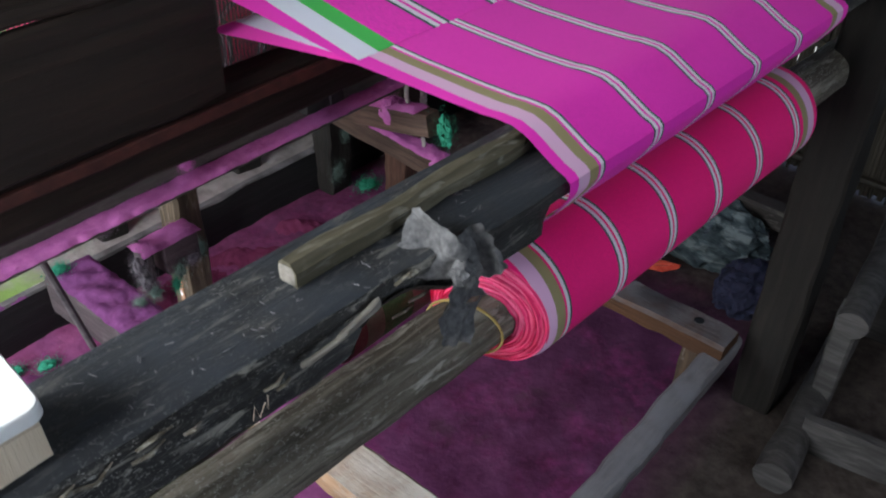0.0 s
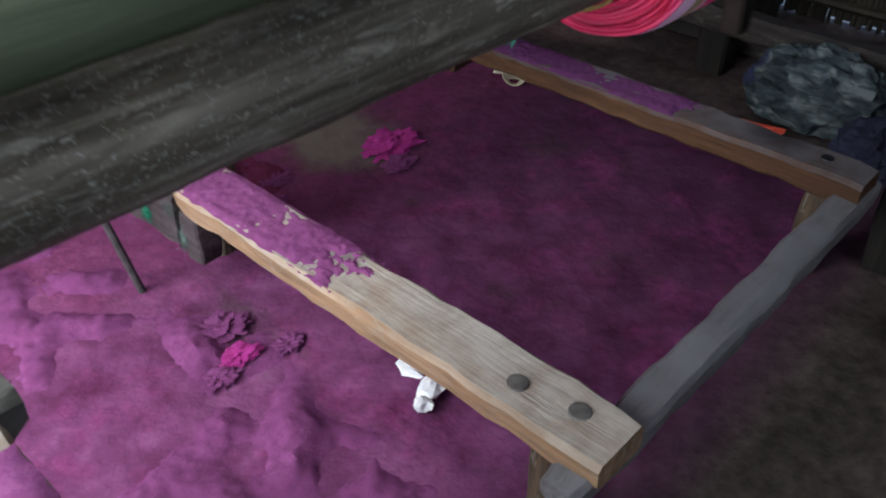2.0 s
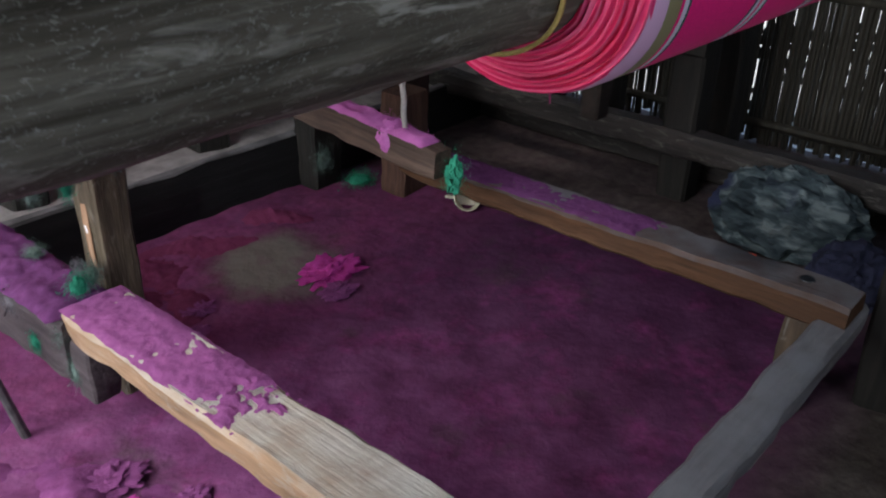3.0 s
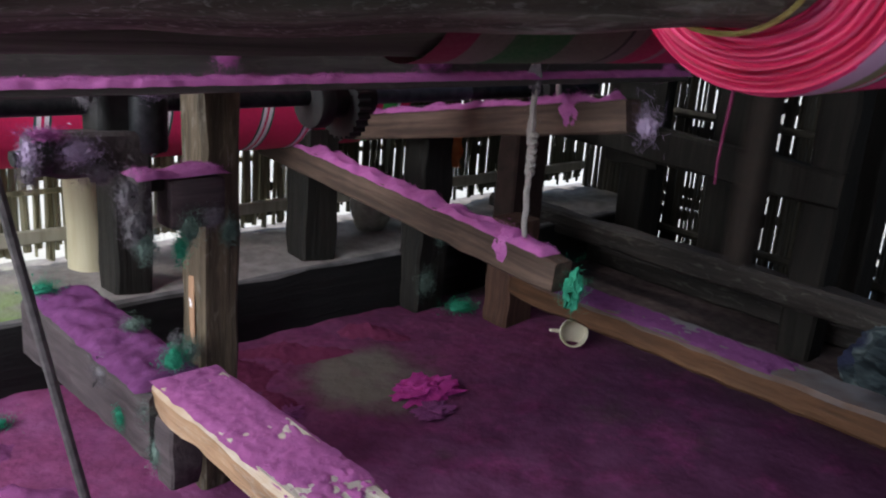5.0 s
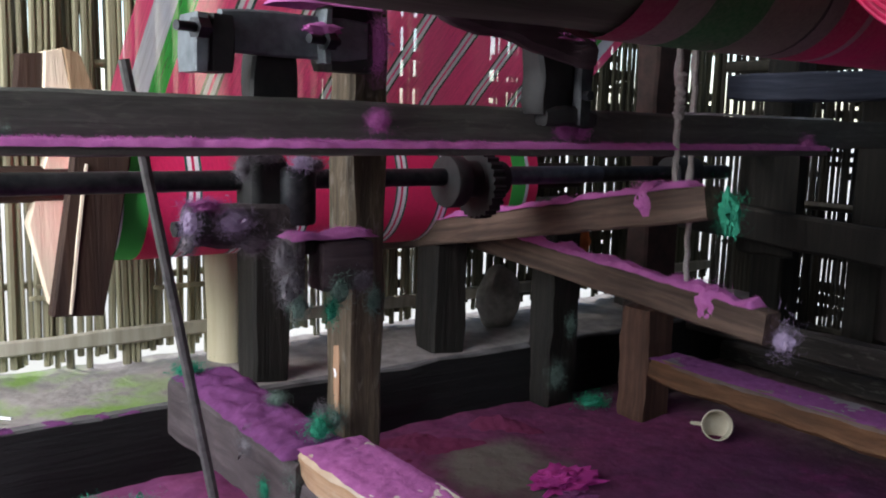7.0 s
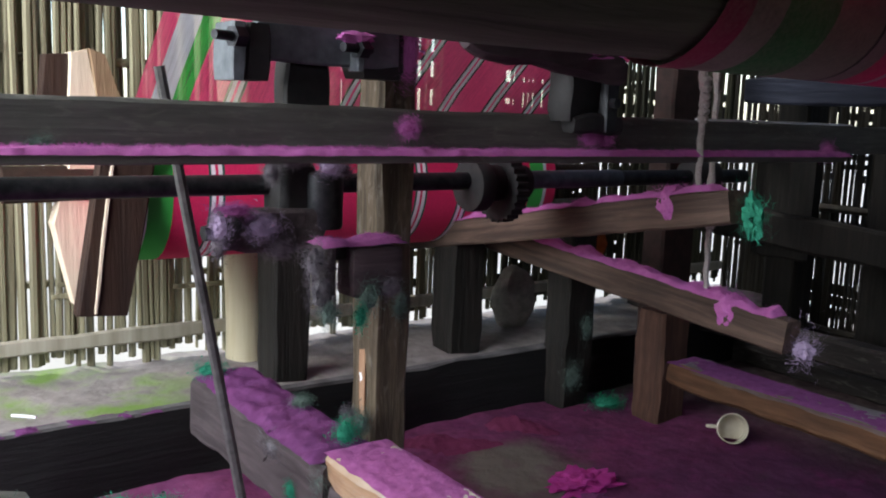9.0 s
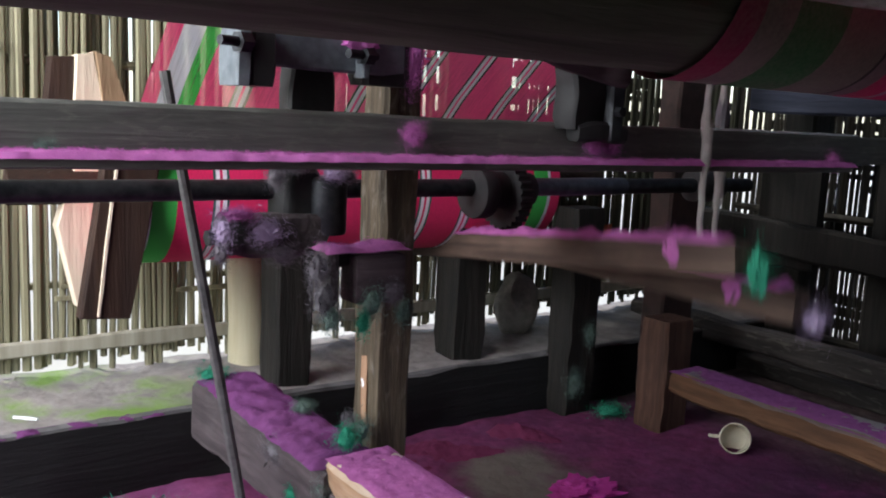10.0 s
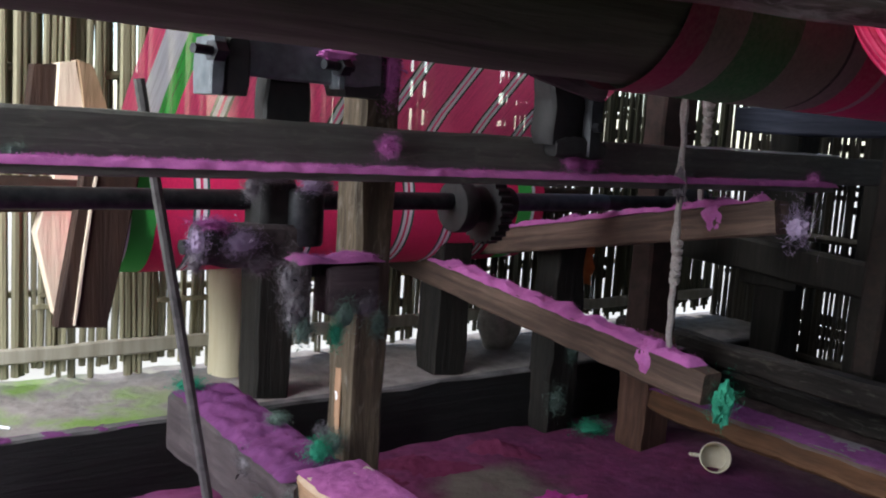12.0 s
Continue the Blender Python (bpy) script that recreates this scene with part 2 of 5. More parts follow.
STOOL_WOOD = wood("stool_wood", (0.024, 0.023, 0.022), (0.065, 0.062, 0.060), (0.14, 0.135, 0.13), "y", 0.0)
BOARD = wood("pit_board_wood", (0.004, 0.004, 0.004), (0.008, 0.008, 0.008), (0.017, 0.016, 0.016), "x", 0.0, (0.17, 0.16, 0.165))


def lint_mat(name, a, b, c):
    m = Mat(name, 1.0, 0.0, 0.05)
    n = m.noise(55.0, 5)
    m.colour(m.mix(m.ramp(m.noise(9.0, 3), [(0.35, (0, 0, 0)), (0.7, (1, 1, 1))]), m.ramp(n, [(0.3, a), (0.65, b)]), c))
    m.b.inputs["Sheen Weight"].default_value = 0.4
    m.b.inputs["Sheen Tint"].default_value = (*b, 1)
    m.bump(m.noise(220.0, 4), 0.6, 0.002)
    return m.m


LINT = lint_mat("pink_lint", (0.32, 0.08, 0.26), (0.50, 0.165, 0.42), (0.40, 0.115, 0.335))
# the pink lint at a little over half its brightness
LINT_SILL = lint_mat("darker_pink_lint", (0.18, 0.045, 0.145), (0.30, 0.098, 0.25), (0.235, 0.067, 0.195))
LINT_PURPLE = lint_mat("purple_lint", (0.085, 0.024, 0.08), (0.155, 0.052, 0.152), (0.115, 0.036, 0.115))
LINT_GREY = lint_mat("grey_lint", (0.06, 0.06, 0.064), (0.20, 0.19, 0.205), (0.12, 0.095, 0.12))
LINT_PALE = lint_mat("pale_lilac_lint", (0.20, 0.15, 0.24), (0.38, 0.31, 0.44), (0.30, 0.23, 0.35))
LINT_WISP = lint_mat("grey_green_lint", (0.05, 0.075, 0.065), (0.17, 0.23, 0.20), (0.09, 0.14, 0.12))
LINT_GREEN = lint_mat("green_lint", (0.015, 0.13, 0.08), (0.05, 0.33, 0.20), (0.03, 0.20, 0.13))
LINT_FLOOR = lint_mat("floor_lint", (0.12, 0.03, 0.095), (0.22, 0.066, 0.185), (0.165, 0.045, 0.135))
LINT_RED = lint_mat("red_pink_lint", (0.075, 0.014, 0.034), (0.17, 0.036, 0.09), (0.12, 0.024, 0.06))
LINT_HOT = lint_mat("hot_pink_lint", (0.26, 0.02, 0.13), (0.46, 0.06, 0.30), (0.34, 0.03, 0.20))


def floor_mat():
    m = Mat("pink_dusted_earth", 0.95, 0.0, 0.1)
    earth = m.ramp(m.noise(30.0, 6), [(0.3, (0.035, 0.029, 0.026)), (0.7, (0.085, 0.072, 0.064))])
    dust = m.ramp(m.noise(10.0, 6), [(0.28, (0.085, 0.020, 0.06)), (0.5, (0.16, 0.046, 0.128)), (0.75, (0.26, 0.09, 0.215))])
    # maroon towards the far side: partly the fall-off of light put into colour
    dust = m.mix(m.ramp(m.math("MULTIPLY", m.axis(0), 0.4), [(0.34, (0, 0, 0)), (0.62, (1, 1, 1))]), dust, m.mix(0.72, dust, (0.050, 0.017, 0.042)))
    hot = m.ramp(m.noise(7.0, 5, rough=0.7), [(0.50, (0, 0, 0)), (0.64, (0.45,) * 3)])
    dust = m.mix(hot, dust, m.ramp(m.noise(40.0, 5), [(0.3, (0.10, 0.016, 0.06)), (0.7, (0.27, 0.04, 0.17))]))
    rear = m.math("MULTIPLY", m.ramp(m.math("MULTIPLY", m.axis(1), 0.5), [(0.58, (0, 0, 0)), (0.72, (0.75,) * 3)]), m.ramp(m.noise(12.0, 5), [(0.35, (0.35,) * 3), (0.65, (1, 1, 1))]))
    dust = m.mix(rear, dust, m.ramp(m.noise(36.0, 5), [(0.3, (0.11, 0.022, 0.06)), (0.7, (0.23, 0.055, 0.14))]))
    where = m.math("ADD", m.noise(3.2, 5, rough=0.65), m.math("MULTIPLY", m.noise(17.0, 4), 0.22))
    k = m.ramp(where, [(0.34, (0.25,) * 3), (0.52, (1, 1, 1))])
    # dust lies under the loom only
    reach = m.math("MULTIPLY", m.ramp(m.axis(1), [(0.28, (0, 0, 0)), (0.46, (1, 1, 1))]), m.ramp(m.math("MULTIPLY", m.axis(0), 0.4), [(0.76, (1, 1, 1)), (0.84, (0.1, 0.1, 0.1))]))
    # one patch scuffed bare behind the middle
    gap = m.math("ADD", m.math("POWER", m.math("SUBTRACT", m.axis(0), 1.34), 2.0), m.math("POWER", m.math("SUBTRACT", m.axis(1), 1.46), 2.0))
    gap = m.math("ADD", gap, m.math("MULTIPLY", m.math("SUBTRACT", m.noise(8.0, 4), 0.5), 0.06))
    bare = m.ramp(m.math("MULTIPLY", gap, 10.0), [(0.06, (0.05, 0.05, 0.05)), (0.34, (1, 1, 1))])
    earth = m.mix(bare, (0.15, 0.135, 0.115), earth)
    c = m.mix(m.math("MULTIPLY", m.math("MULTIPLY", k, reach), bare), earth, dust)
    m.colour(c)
    m.bump(m.math("ADD", m.noise(34.0, 5), m.math("MULTIPLY", m.noise(9.0, 4), 1.5)), 0.45, 0.009)
    return m.m


def plain_earth():
    m = Mat("bank_earth", 0.95, 0.0, 0.1)
    c = m.ramp(m.noise(24.0, 6), [(0.3, (0.19, 0.172, 0.165)), (0.7, (0.33, 0.30, 0.29))])
    moss = m.math("MULTIPLY", m.ramp(m.noise(6.0, 5), [(0.46, (0, 0, 0)), (0.60, (1, 1, 1))]), m.ramp(m.axis(0), [(0.70, (1, 1, 1)), (0.95, (0, 0, 0))]))
    c = m.mix(moss, c, (0.16, 0.25, 0.07))
    m.colour(c)
    m.bump(m.noise(45.0, 6), 0.6, 0.008)
    return m.m


FLOOR, EARTH = floor_mat(), plain_earth()


def cloth_mat(name, x0, x1, warp=False, sheer=0.0, p=(0.84, 0.034, 0.49), border=(0.08, 0.18, 0.265)):
    """Pink cloth with fine striped bands across x and bands along both edges (x from the thing's own middle)."""
    m = Mat(name, 0.85, 0.0, 0.15)
    x = m.axis(0)
    pink = m.ramp(m.noise(700.0, 2, (1, 0.15, 0.15) if warp else (1, 1, 1)), [(0.3, tuple(q * 0.86 for q in p)), (0.7, tuple(q * 1.1 for q in p))])
    d = m.math("ABSOLUTE", m.math("SUBTRACT", m.math("FRACT", m.math("ADD", m.math("DIVIDE", m.math("SUBTRACT", x, x0 + 0.174), 0.119), 0.5)), 0.5))
    white, dark = (0.74, 0.70, 0.76), (0.03, 0.10, 0.085)
    k = 2.6 if warp else 1.7
    bands = m.ramp(d, [(0.0, p), (0.009 * k, white), (0.036 * k, dark), (0.052 * k, p), (0.066 * k, p)], True)
    isband = m.ramp(d, [(0.0, (1, 1, 1)), (0.066 * k, (0, 0, 0))], True)
    c = m.mix(isband, pink, bands)
    e = m.math("MINIMUM", m.math("SUBTRACT", x, x0), m.math("SUBTRACT", x1, x))
    olive = (0.06, 0.48, 0.09) if warp else (0.30, 0.255, 0.13)
    pale = (0.68, 0.70, 0.80) if warp else (0.70, 0.42, 0.62)
    e10 = m.math("MULTIPLY", e, 5.0)
    edge = m.ramp(e10, [(0.0, p), (border[0], pale), (border[1], olive), (border[2], p)], True)
    isedge = m.ramp(e10, [(0.0, (1, 1, 1)), (border[2], (0, 0, 0))], True)
    c = m.mix(isedge, c, edge)
    m.colour(c)
    m.bump(m.noise(900.0, 2), 0.25, 0.0006)
    m.b.inputs["Sheen Weight"].default_value = 0.05
    if sheer:
        tr = m.t.nodes.new("ShaderNodeBsdfTranslucent")
        m.put(c, tr.inputs[0])
        clear = m.t.nodes.new("ShaderNodeBsdfTransparent")
        a, b = m.t.nodes.new("ShaderNodeMixShader"), m.t.nodes.new("ShaderNodeMixShader")
        a.inputs[0].default_value = 0.75
        m.put(m.b.outputs[0], a.inputs[1])
        m.put(tr.outputs[0], a.inputs[2])
        gaps = m.ramp(m.noise(420.0, 2, (1, 0.02, 0.02)), [(0.45, (sheer * 0.5,) * 3), (0.75, (sheer,) * 3)])
        m.put(gaps, b.inputs[0])
        m.put(a.outputs[0], b.inputs[1])
        m.put(clear.outputs[0], b.inputs[2])
        m.put(b.outputs[0], m.t.nodes["Material Output"].inputs[0])
    return m.m


def simple(name, a, b, rough, metal=0.0, scale=40.0, bump=0.3, spec=0.4):
    m = Mat(name, rough, metal, spec)
    n = m.noise(scale, 5)
    m.colour(m.ramp(n, [(0.3, a), (0.7, b)]))
    m.bump(n, bump, 0.003)
    return m.m


STEEL = simple("oily_dark_steel", (0.012, 0.013, 0.016), (0.05, 0.052, 0.058), 0.45, 0.7)
STEEL_BLUE = simple("blue_grey_steel", (0.075, 0.088, 0.10), (0.17, 0.19, 0.21), 0.55, 0.1)
RUBBER = simple("black_casting", (0.008, 0.008, 0.009), (0.022, 0.021, 0.022), 0.6)
ROPE = simple("grey_cord", (0.22, 0.20, 0.19), (0.42, 0.39, 0.37), 0.9, 0.0, 300.0, 0.8)
STRING = simple("yellow_string", (0.32, 0.24, 0.07), (0.46, 0.36, 0.13), 0.9, 0.0, 400.0)
WHITE = simple("white_laminate", (0.72, 0.72, 0.72), (0.82, 0.82, 0.82), 0.35, 0.0, 30.0, 0.05)
ENAMEL = simple("cream_enamel", (0.50, 0.45, 0.34), (0.66, 0.61, 0.50), 0.35, 0.0, 25.0, 0.1)
PAPER = simple("crumpled_paper", (0.60, 0.62, 0.68), (0.85, 0.86, 0.88), 0.8, 0.0, 60.0, 0.4)
RAG = simple("grey_rag", (0.05, 0.05, 0.052), (0.15, 0.148, 0.152), 0.95, 0.0, 120.0, 0.6)
RED_RAG = simple("red_plastic_strip", (0.55, 0.05, 0.03), (0.75, 0.12, 0.07), 0.5)
ORANGE_RAG = simple("orange_rag", (0.35, 0.09, 0.02), (0.5, 0.16, 0.04), 0.8)


def checked_cloth():
    m = Mat("faded_blue_grey_cloth", 0.9, 0.0, 0.1)
    w = m.noise(28.0, 3, (1, 0.3, 1))
    c = m.ramp(w, [(0.35, (0.018, 0.025, 0.03)), (0.5, (0.05, 0.068, 0.075)), (0.62, (0.14, 0.17, 0.175))])
    c = m.mix(m.ramp(m.noise(5.0, 2), [(0.55, (0, 0, 0)), (0.65, (1, 1, 1))]), c, (0.03, 0.035, 0.07))
    m.colour(c)
    m.bump(m.noise(35.0, 4), 0.6, 0.01)
    return m.m


CHECKED = checked_cloth()


def bamboo(name, a, b, c):
    m = Mat(name, 0.65, 0.0, 0.3)
    n = m.noise(35.0, 5, (1, 1, 0.08))
    col = m.ramp(n, [(0.3, a), (0.55, b), (0.75, c)])
    col = m.mix(m.ramp(m.random(), [(0.0, (0.0,) * 3), (1.0, (0.95,) * 3)]), col, m.mix(0.65, col, a))
    m.colour(col)
    m.bump(n, 0.4, 0.002)
    return m.m


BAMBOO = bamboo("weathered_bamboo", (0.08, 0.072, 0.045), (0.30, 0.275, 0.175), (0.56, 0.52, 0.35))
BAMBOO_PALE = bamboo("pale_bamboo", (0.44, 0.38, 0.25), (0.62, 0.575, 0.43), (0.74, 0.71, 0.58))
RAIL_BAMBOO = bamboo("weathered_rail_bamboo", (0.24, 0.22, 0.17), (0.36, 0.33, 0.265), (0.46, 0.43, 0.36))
# the same bamboo in darker copies, shade of the far end put into colour
BAMBOO_MID = bamboo("shaded_bamboo", (0.03, 0.03, 0.018), (0.085, 0.082, 0.05), (0.16, 0.155, 0.10))
BAMBOO_DARK = bamboo("dark_bamboo", (0.018, 0.016, 0.012), (0.045, 0.038, 0.028), (0.09, 0.078, 0.06))
THATCH = simple("dark_thatch", (0.02, 0.016, 0.012), (0.06, 0.05, 0.036), 0.95, 0.0, 18.0, 0.9)
PLASTER = simple("dim_mud_wall", (0.04, 0.035, 0.03), (0.08, 0.07, 0.06), 0.95, 0.0, 12.0, 0.5)

# ---- ground, walls and roof ----


def sheet(x0, x1, y0, y1, z, res, amp, seed, holes=None):
    bm = bmesh.new()
    nx, ny = int((x1 - x0) / res), int((y1 - y0) / res)
    g = {}
    for i in range(nx + 1):
        for j in range(ny + 1):
            p = Vector((x0 + (x1 - x0) * i / nx, y0 + (y1 - y0) * j / ny, 0))
            h = noise.noise(p * 2.5 + Vector((seed, 0, 0))) * amp + noise.noise(p * 11 + Vector((0, seed, 0))) * amp * 0.45 + noise.noise(p * 34 + Vector((0, seed, 2))) * amp * 0.2
            p.z = z + h
            g[i, j] = bm.verts.new(p)
    for i in range(nx):
        for j in range(ny):
            bm.faces.new((g[i, j], g[i + 1, j], g[i + 1, j + 1], g[i, j + 1]))
    return bm


ground_bm = bmesh.new()
bmesh.ops.create_grid(ground_bm, x_segments=4, y_segments=4, size=1500)
bmesh.ops.translate(ground_bm, verts=ground_bm.verts, vec=(0, 0, -0.06))
solo("ground", ground_bm, simple("outdoor_earth", (0.42, 0.40, 0.35), (0.58, 0.56, 0.5), 0.95, 0.0, 0.8), (0, 0, -0.06), "bare pale earth outside the shed", "ground", kind="structure")
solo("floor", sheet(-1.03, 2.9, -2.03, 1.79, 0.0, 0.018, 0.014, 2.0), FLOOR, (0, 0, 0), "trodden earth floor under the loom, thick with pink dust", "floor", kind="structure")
solo("bank", sheet(-1.03, 2.9, 1.80, 2.17, 0.138, 0.025, 0.014, 6.0), EARTH, (0, 0, 0), "raised earth bank along the bamboo wall, mossy in patches", "ground", kind="structure")

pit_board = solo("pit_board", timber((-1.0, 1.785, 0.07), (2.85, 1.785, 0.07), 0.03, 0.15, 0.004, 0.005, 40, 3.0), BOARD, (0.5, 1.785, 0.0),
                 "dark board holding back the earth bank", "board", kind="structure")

part("lint", lint_sheet(0.0, 0.72, 1.768, 1.803, 0.146, 0.008, 15.0, 0.008, 0.008, -0.15, 100), LINT_PURPLE, pit_board, "purple lint along the top edge")


def slat_mesh(name, width, bend, mat):
    """A split bamboo slat a metre long, with a curved back and slightly swollen nodes."""
    bm = bmesh.new()
    rings = []
    for k in range(5):
        z = k / 4
        w = width * (0.92 + 0.16 * random.random())
        o = bend * math.sin(math.pi * z)
        rings.append([Vector((-w / 2 + o, 0.002, z)), Vector((-w / 5 + o, -0.004, z)), Vector((w / 5 + o, -0.004, z)), Vector((w / 2 + o, 0.002, z))])
    rings_mesh(rings, into=bm)
    return finish(bm, name, mat, False)


def slat_wall(wall, along, start, stop, at, z0, z1, meshes, gap, rnd, spread):
    """Upright slats side by side; along 'x' or 'y'."""
    u = start
    while u < stop:
        me = rnd.choice(meshes)
        ob = new("slat", me)
        ob.parent = wall
        w = 0.024 * rnd.uniform(0.28, 0.85)
        low = z0 + rnd.uniform(-0.02, 0.025)
        deep = rnd.uniform(-0.006, 0.006)
        ob.scale = (w / 0.024, 1, z1 - low)
        u += w / 2
        tilt = rnd.gauss(0, 0.011)
        if along == "x":
            ob.location, ob.rotation_euler = Vector((u, at + deep, low)) - ORIGIN[wall], (0, tilt, 0)
        else:
            ob.location, ob.rotation_euler = Vector((at + deep, u, low)) - ORIGIN[wall], (tilt, 0, -math.pi / 2)
        u += w / 2 + (rnd.uniform(0.6, 1.6) * spread if rnd.random() < gap else rnd.uniform(-0.004, -0.0005))


def bamboo_rail(name, wall, p0, p1, r, mat, seed):
    pts = line(p0, p1, 26)
    rad = [r * (1.12 if i % 6 == 0 else 1.0) for i in range(27)]
    return part(name, pole(pts, rad, 8, r * 0.15, seed), mat, wall)


wall_back = thing("wall_back", (0.5, 2.14, 0.14), "woven wall of upright split bamboo slats with daylight between them", "wall", kind="structure")
wall_right = thing("wall_right", (2.86, 0.0, 0.0), "dark bamboo slat wall with thin slits of daylight", "wall", kind="structure")
for z, r in ((0.205, 0.016), (0.33, 0.008), (0.52, 0.009), (0.67, 0.009), (0.80, 0.009), (0.95, 0.014), (1.5, 0.014), (2.0, 0.014)):
    at = 2.112 if r > 0.015 else 2.152
    if r > 0.015:
        part("rail", timber((-1.0, at, z - 0.01), (2.84, at + 0.006, z + 0.012), 0.014, 0.034, 0.0022, 0.004, 40, z), RAIL_BAMBOO, wall_back, "flat split bamboo rail")
    else:
        bamboo_rail("rail", wall_back, (-1.0, at, z - 0.01), (2.84, at + 0.006, z + 0.012), r, BAMBOO, z)
rw = random.Random(8)
for k in range(46):
    x = -0.3 + 1.75 * rw.random()
    z = rw.choice((0.305, 0.33, 0.345, 0.60, 0.70, 0.82))
    part("weft", timber((x, 2.122, z), (x + rw.uniform(0.05, 0.16), 2.121, z + 0.003), 0.005, 0.011, 0.001, 0.001, 4, k), BAMBOO, wall_back)
for z, r in ((0.06, 0.014), (0.29, 0.008), (0.455, 0.012), (0.62, 0.008), (0.9, 0.02), (1.1, 0.008), (1.5, 0.02)):
    at = 2.838 if r > 0.01 else 2.878
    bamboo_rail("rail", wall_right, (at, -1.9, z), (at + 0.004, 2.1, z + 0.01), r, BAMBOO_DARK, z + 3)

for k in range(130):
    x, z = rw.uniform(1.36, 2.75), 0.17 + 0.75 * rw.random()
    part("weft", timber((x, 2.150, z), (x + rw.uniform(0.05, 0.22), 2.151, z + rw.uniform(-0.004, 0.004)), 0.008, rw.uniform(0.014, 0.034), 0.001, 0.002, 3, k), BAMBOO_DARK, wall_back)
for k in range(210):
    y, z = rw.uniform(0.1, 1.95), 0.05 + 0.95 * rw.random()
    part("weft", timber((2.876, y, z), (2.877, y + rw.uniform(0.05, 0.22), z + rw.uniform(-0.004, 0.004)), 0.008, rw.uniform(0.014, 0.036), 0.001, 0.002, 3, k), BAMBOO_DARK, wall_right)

# the bamboo wall's thick upright post
bp = [Vector((1.0 - 0.004 * k, 2.06, 0.13 + 0.1 * k)) for k in range(24)]
bamboo_post = solo("bamboo_post", pole(bp, [0.042 if k % 4 else 0.046 for k in range(24)], 16, 0.002, 2.0), BAMBOO_PALE, (1.0, 2.06, 0.13),
                   "thick pale bamboo post at the wall", "post", kind="structure")

roof = solo("ceiling", timber((0.4, -2.1, 2.45), (0.4, 2.3, 2.45), 5.0, 0.06, 0.01, 0.01, 20, 1.0), THATCH, (0.4, 0.0, 2.42), "dark thatch over the shed", "roof", kind="structure")


def pierced_wall(name, along, at, a0, a1, h0, h1, span, height, label):
    """A mud wall 8 cm thick with one wide opening through it."""
    s0, s1 = span
    z1 = height
    w = thing(name, (0.4, at, 0) if along == "x" else (at, 0.2, 0), label, "wall", kind="structure")
    for u0, u1, q0, q1 in ((s0, a0, -0.05, z1), (a1, s1, -0.05, z1), (a0, a1, -0.05, h0), (a0, a1, h1, z1)):
        if u1 - u0 < 0.01 or q1 - q0 < 0.01:
            continue
        m = (q0 + q1) / 2
        p, q = ((u0, at, m), (u1, at, m)) if along == "x" else ((at, u0, m), (at, u1, m))
        part("panel", timber(p, q, 0.08, q1 - q0, 0.003, 0.004, 12, at), PLASTER, w)
    return w


# walls out of view, added round the lamps; placed to suit the light's fall-off
pierced_wall("wall_left", "y", -1.05, 0.2, 2.1, 0.35, 2.15, (-2.1, 2.14), 2.42, "unseen mud wall, added with a wide opening to the daylight")
pierced_wall("wall_front", "x", -2.05, -0.4, 1.2, 1.25, 2.25, (-1.0, 2.9), 2.42, "unseen mud wall, added with an opening to the daylight")

# ---- the loom's frame ----


def sill_timber(name, p0, p1, w, h, mat, label, lint=(), seed=0.0, z_base=0.0):
    t = thing(name, ((p0[0] + p1[0]) / 2, (p0[1] + p1[1]) / 2, z_base), label, "timber", "timbers of the loom's sill")
    part("beam", timber(p0, p1, w, h, 0.003, 0.008, 26, seed), mat, t)
    for x0, x1, y0, y1, z, th, sd, hairs in lint:
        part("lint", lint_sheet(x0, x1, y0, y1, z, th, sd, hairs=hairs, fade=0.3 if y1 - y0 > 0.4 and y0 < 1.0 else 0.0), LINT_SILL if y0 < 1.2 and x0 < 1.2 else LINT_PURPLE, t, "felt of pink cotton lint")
    return t


# sill timbers lying front to back
near_sill = sill_timber("sill_timber", (0.8225, 0.33, 0.212), (0.8225, 1.24, 0.212), 0.107, 0.05, RAW_Y,
                        "sawn sill, grey top, orange side, half covered in pink lint",
                        [(0.770, 0.876, 0.70, 1.24, 0.235, 0.010, 1.0, 700)], 1.0, 0.187)
for k, (x, y) in enumerate(((0.83, 0.40), (0.815, 0.49))):
    part("bolt_head", pole([(x, y, 0.234), (x, y, 0.2385), (x, y, 0.2395)], [0.017, 0.015, 0.009], 12), simple("dull_bolt_iron", (0.09, 0.085, 0.08), (0.20, 0.19, 0.18), 0.7, 0.2), near_sill, "rusty sunken bolt head")
back_sill = sill_timber("sill_timber", (0.815, 1.235, 0.165), (0.795, 1.72, 0.165), 0.105, 0.11, DUSTY_Y,
                        "dusty grey timber sill end, cushioned with purple lint",
                        [(0.750, 0.864, 1.235, 1.71, 0.219, 0.022, 3.0, 1600)], 2.0, 0.10)
part("lint_tuft", fluff((0.775, 1.69, 0.237), (0.03, 0.025, 0.014), 4.0), LINT_GREEN, back_sill, "tuft of green lint")
part("lint_tuft", fluff((0.83, 1.43, 0.244), (0.018, 0.016, 0.013), 5.0), LINT_WISP, back_sill, "grey ball of lint")
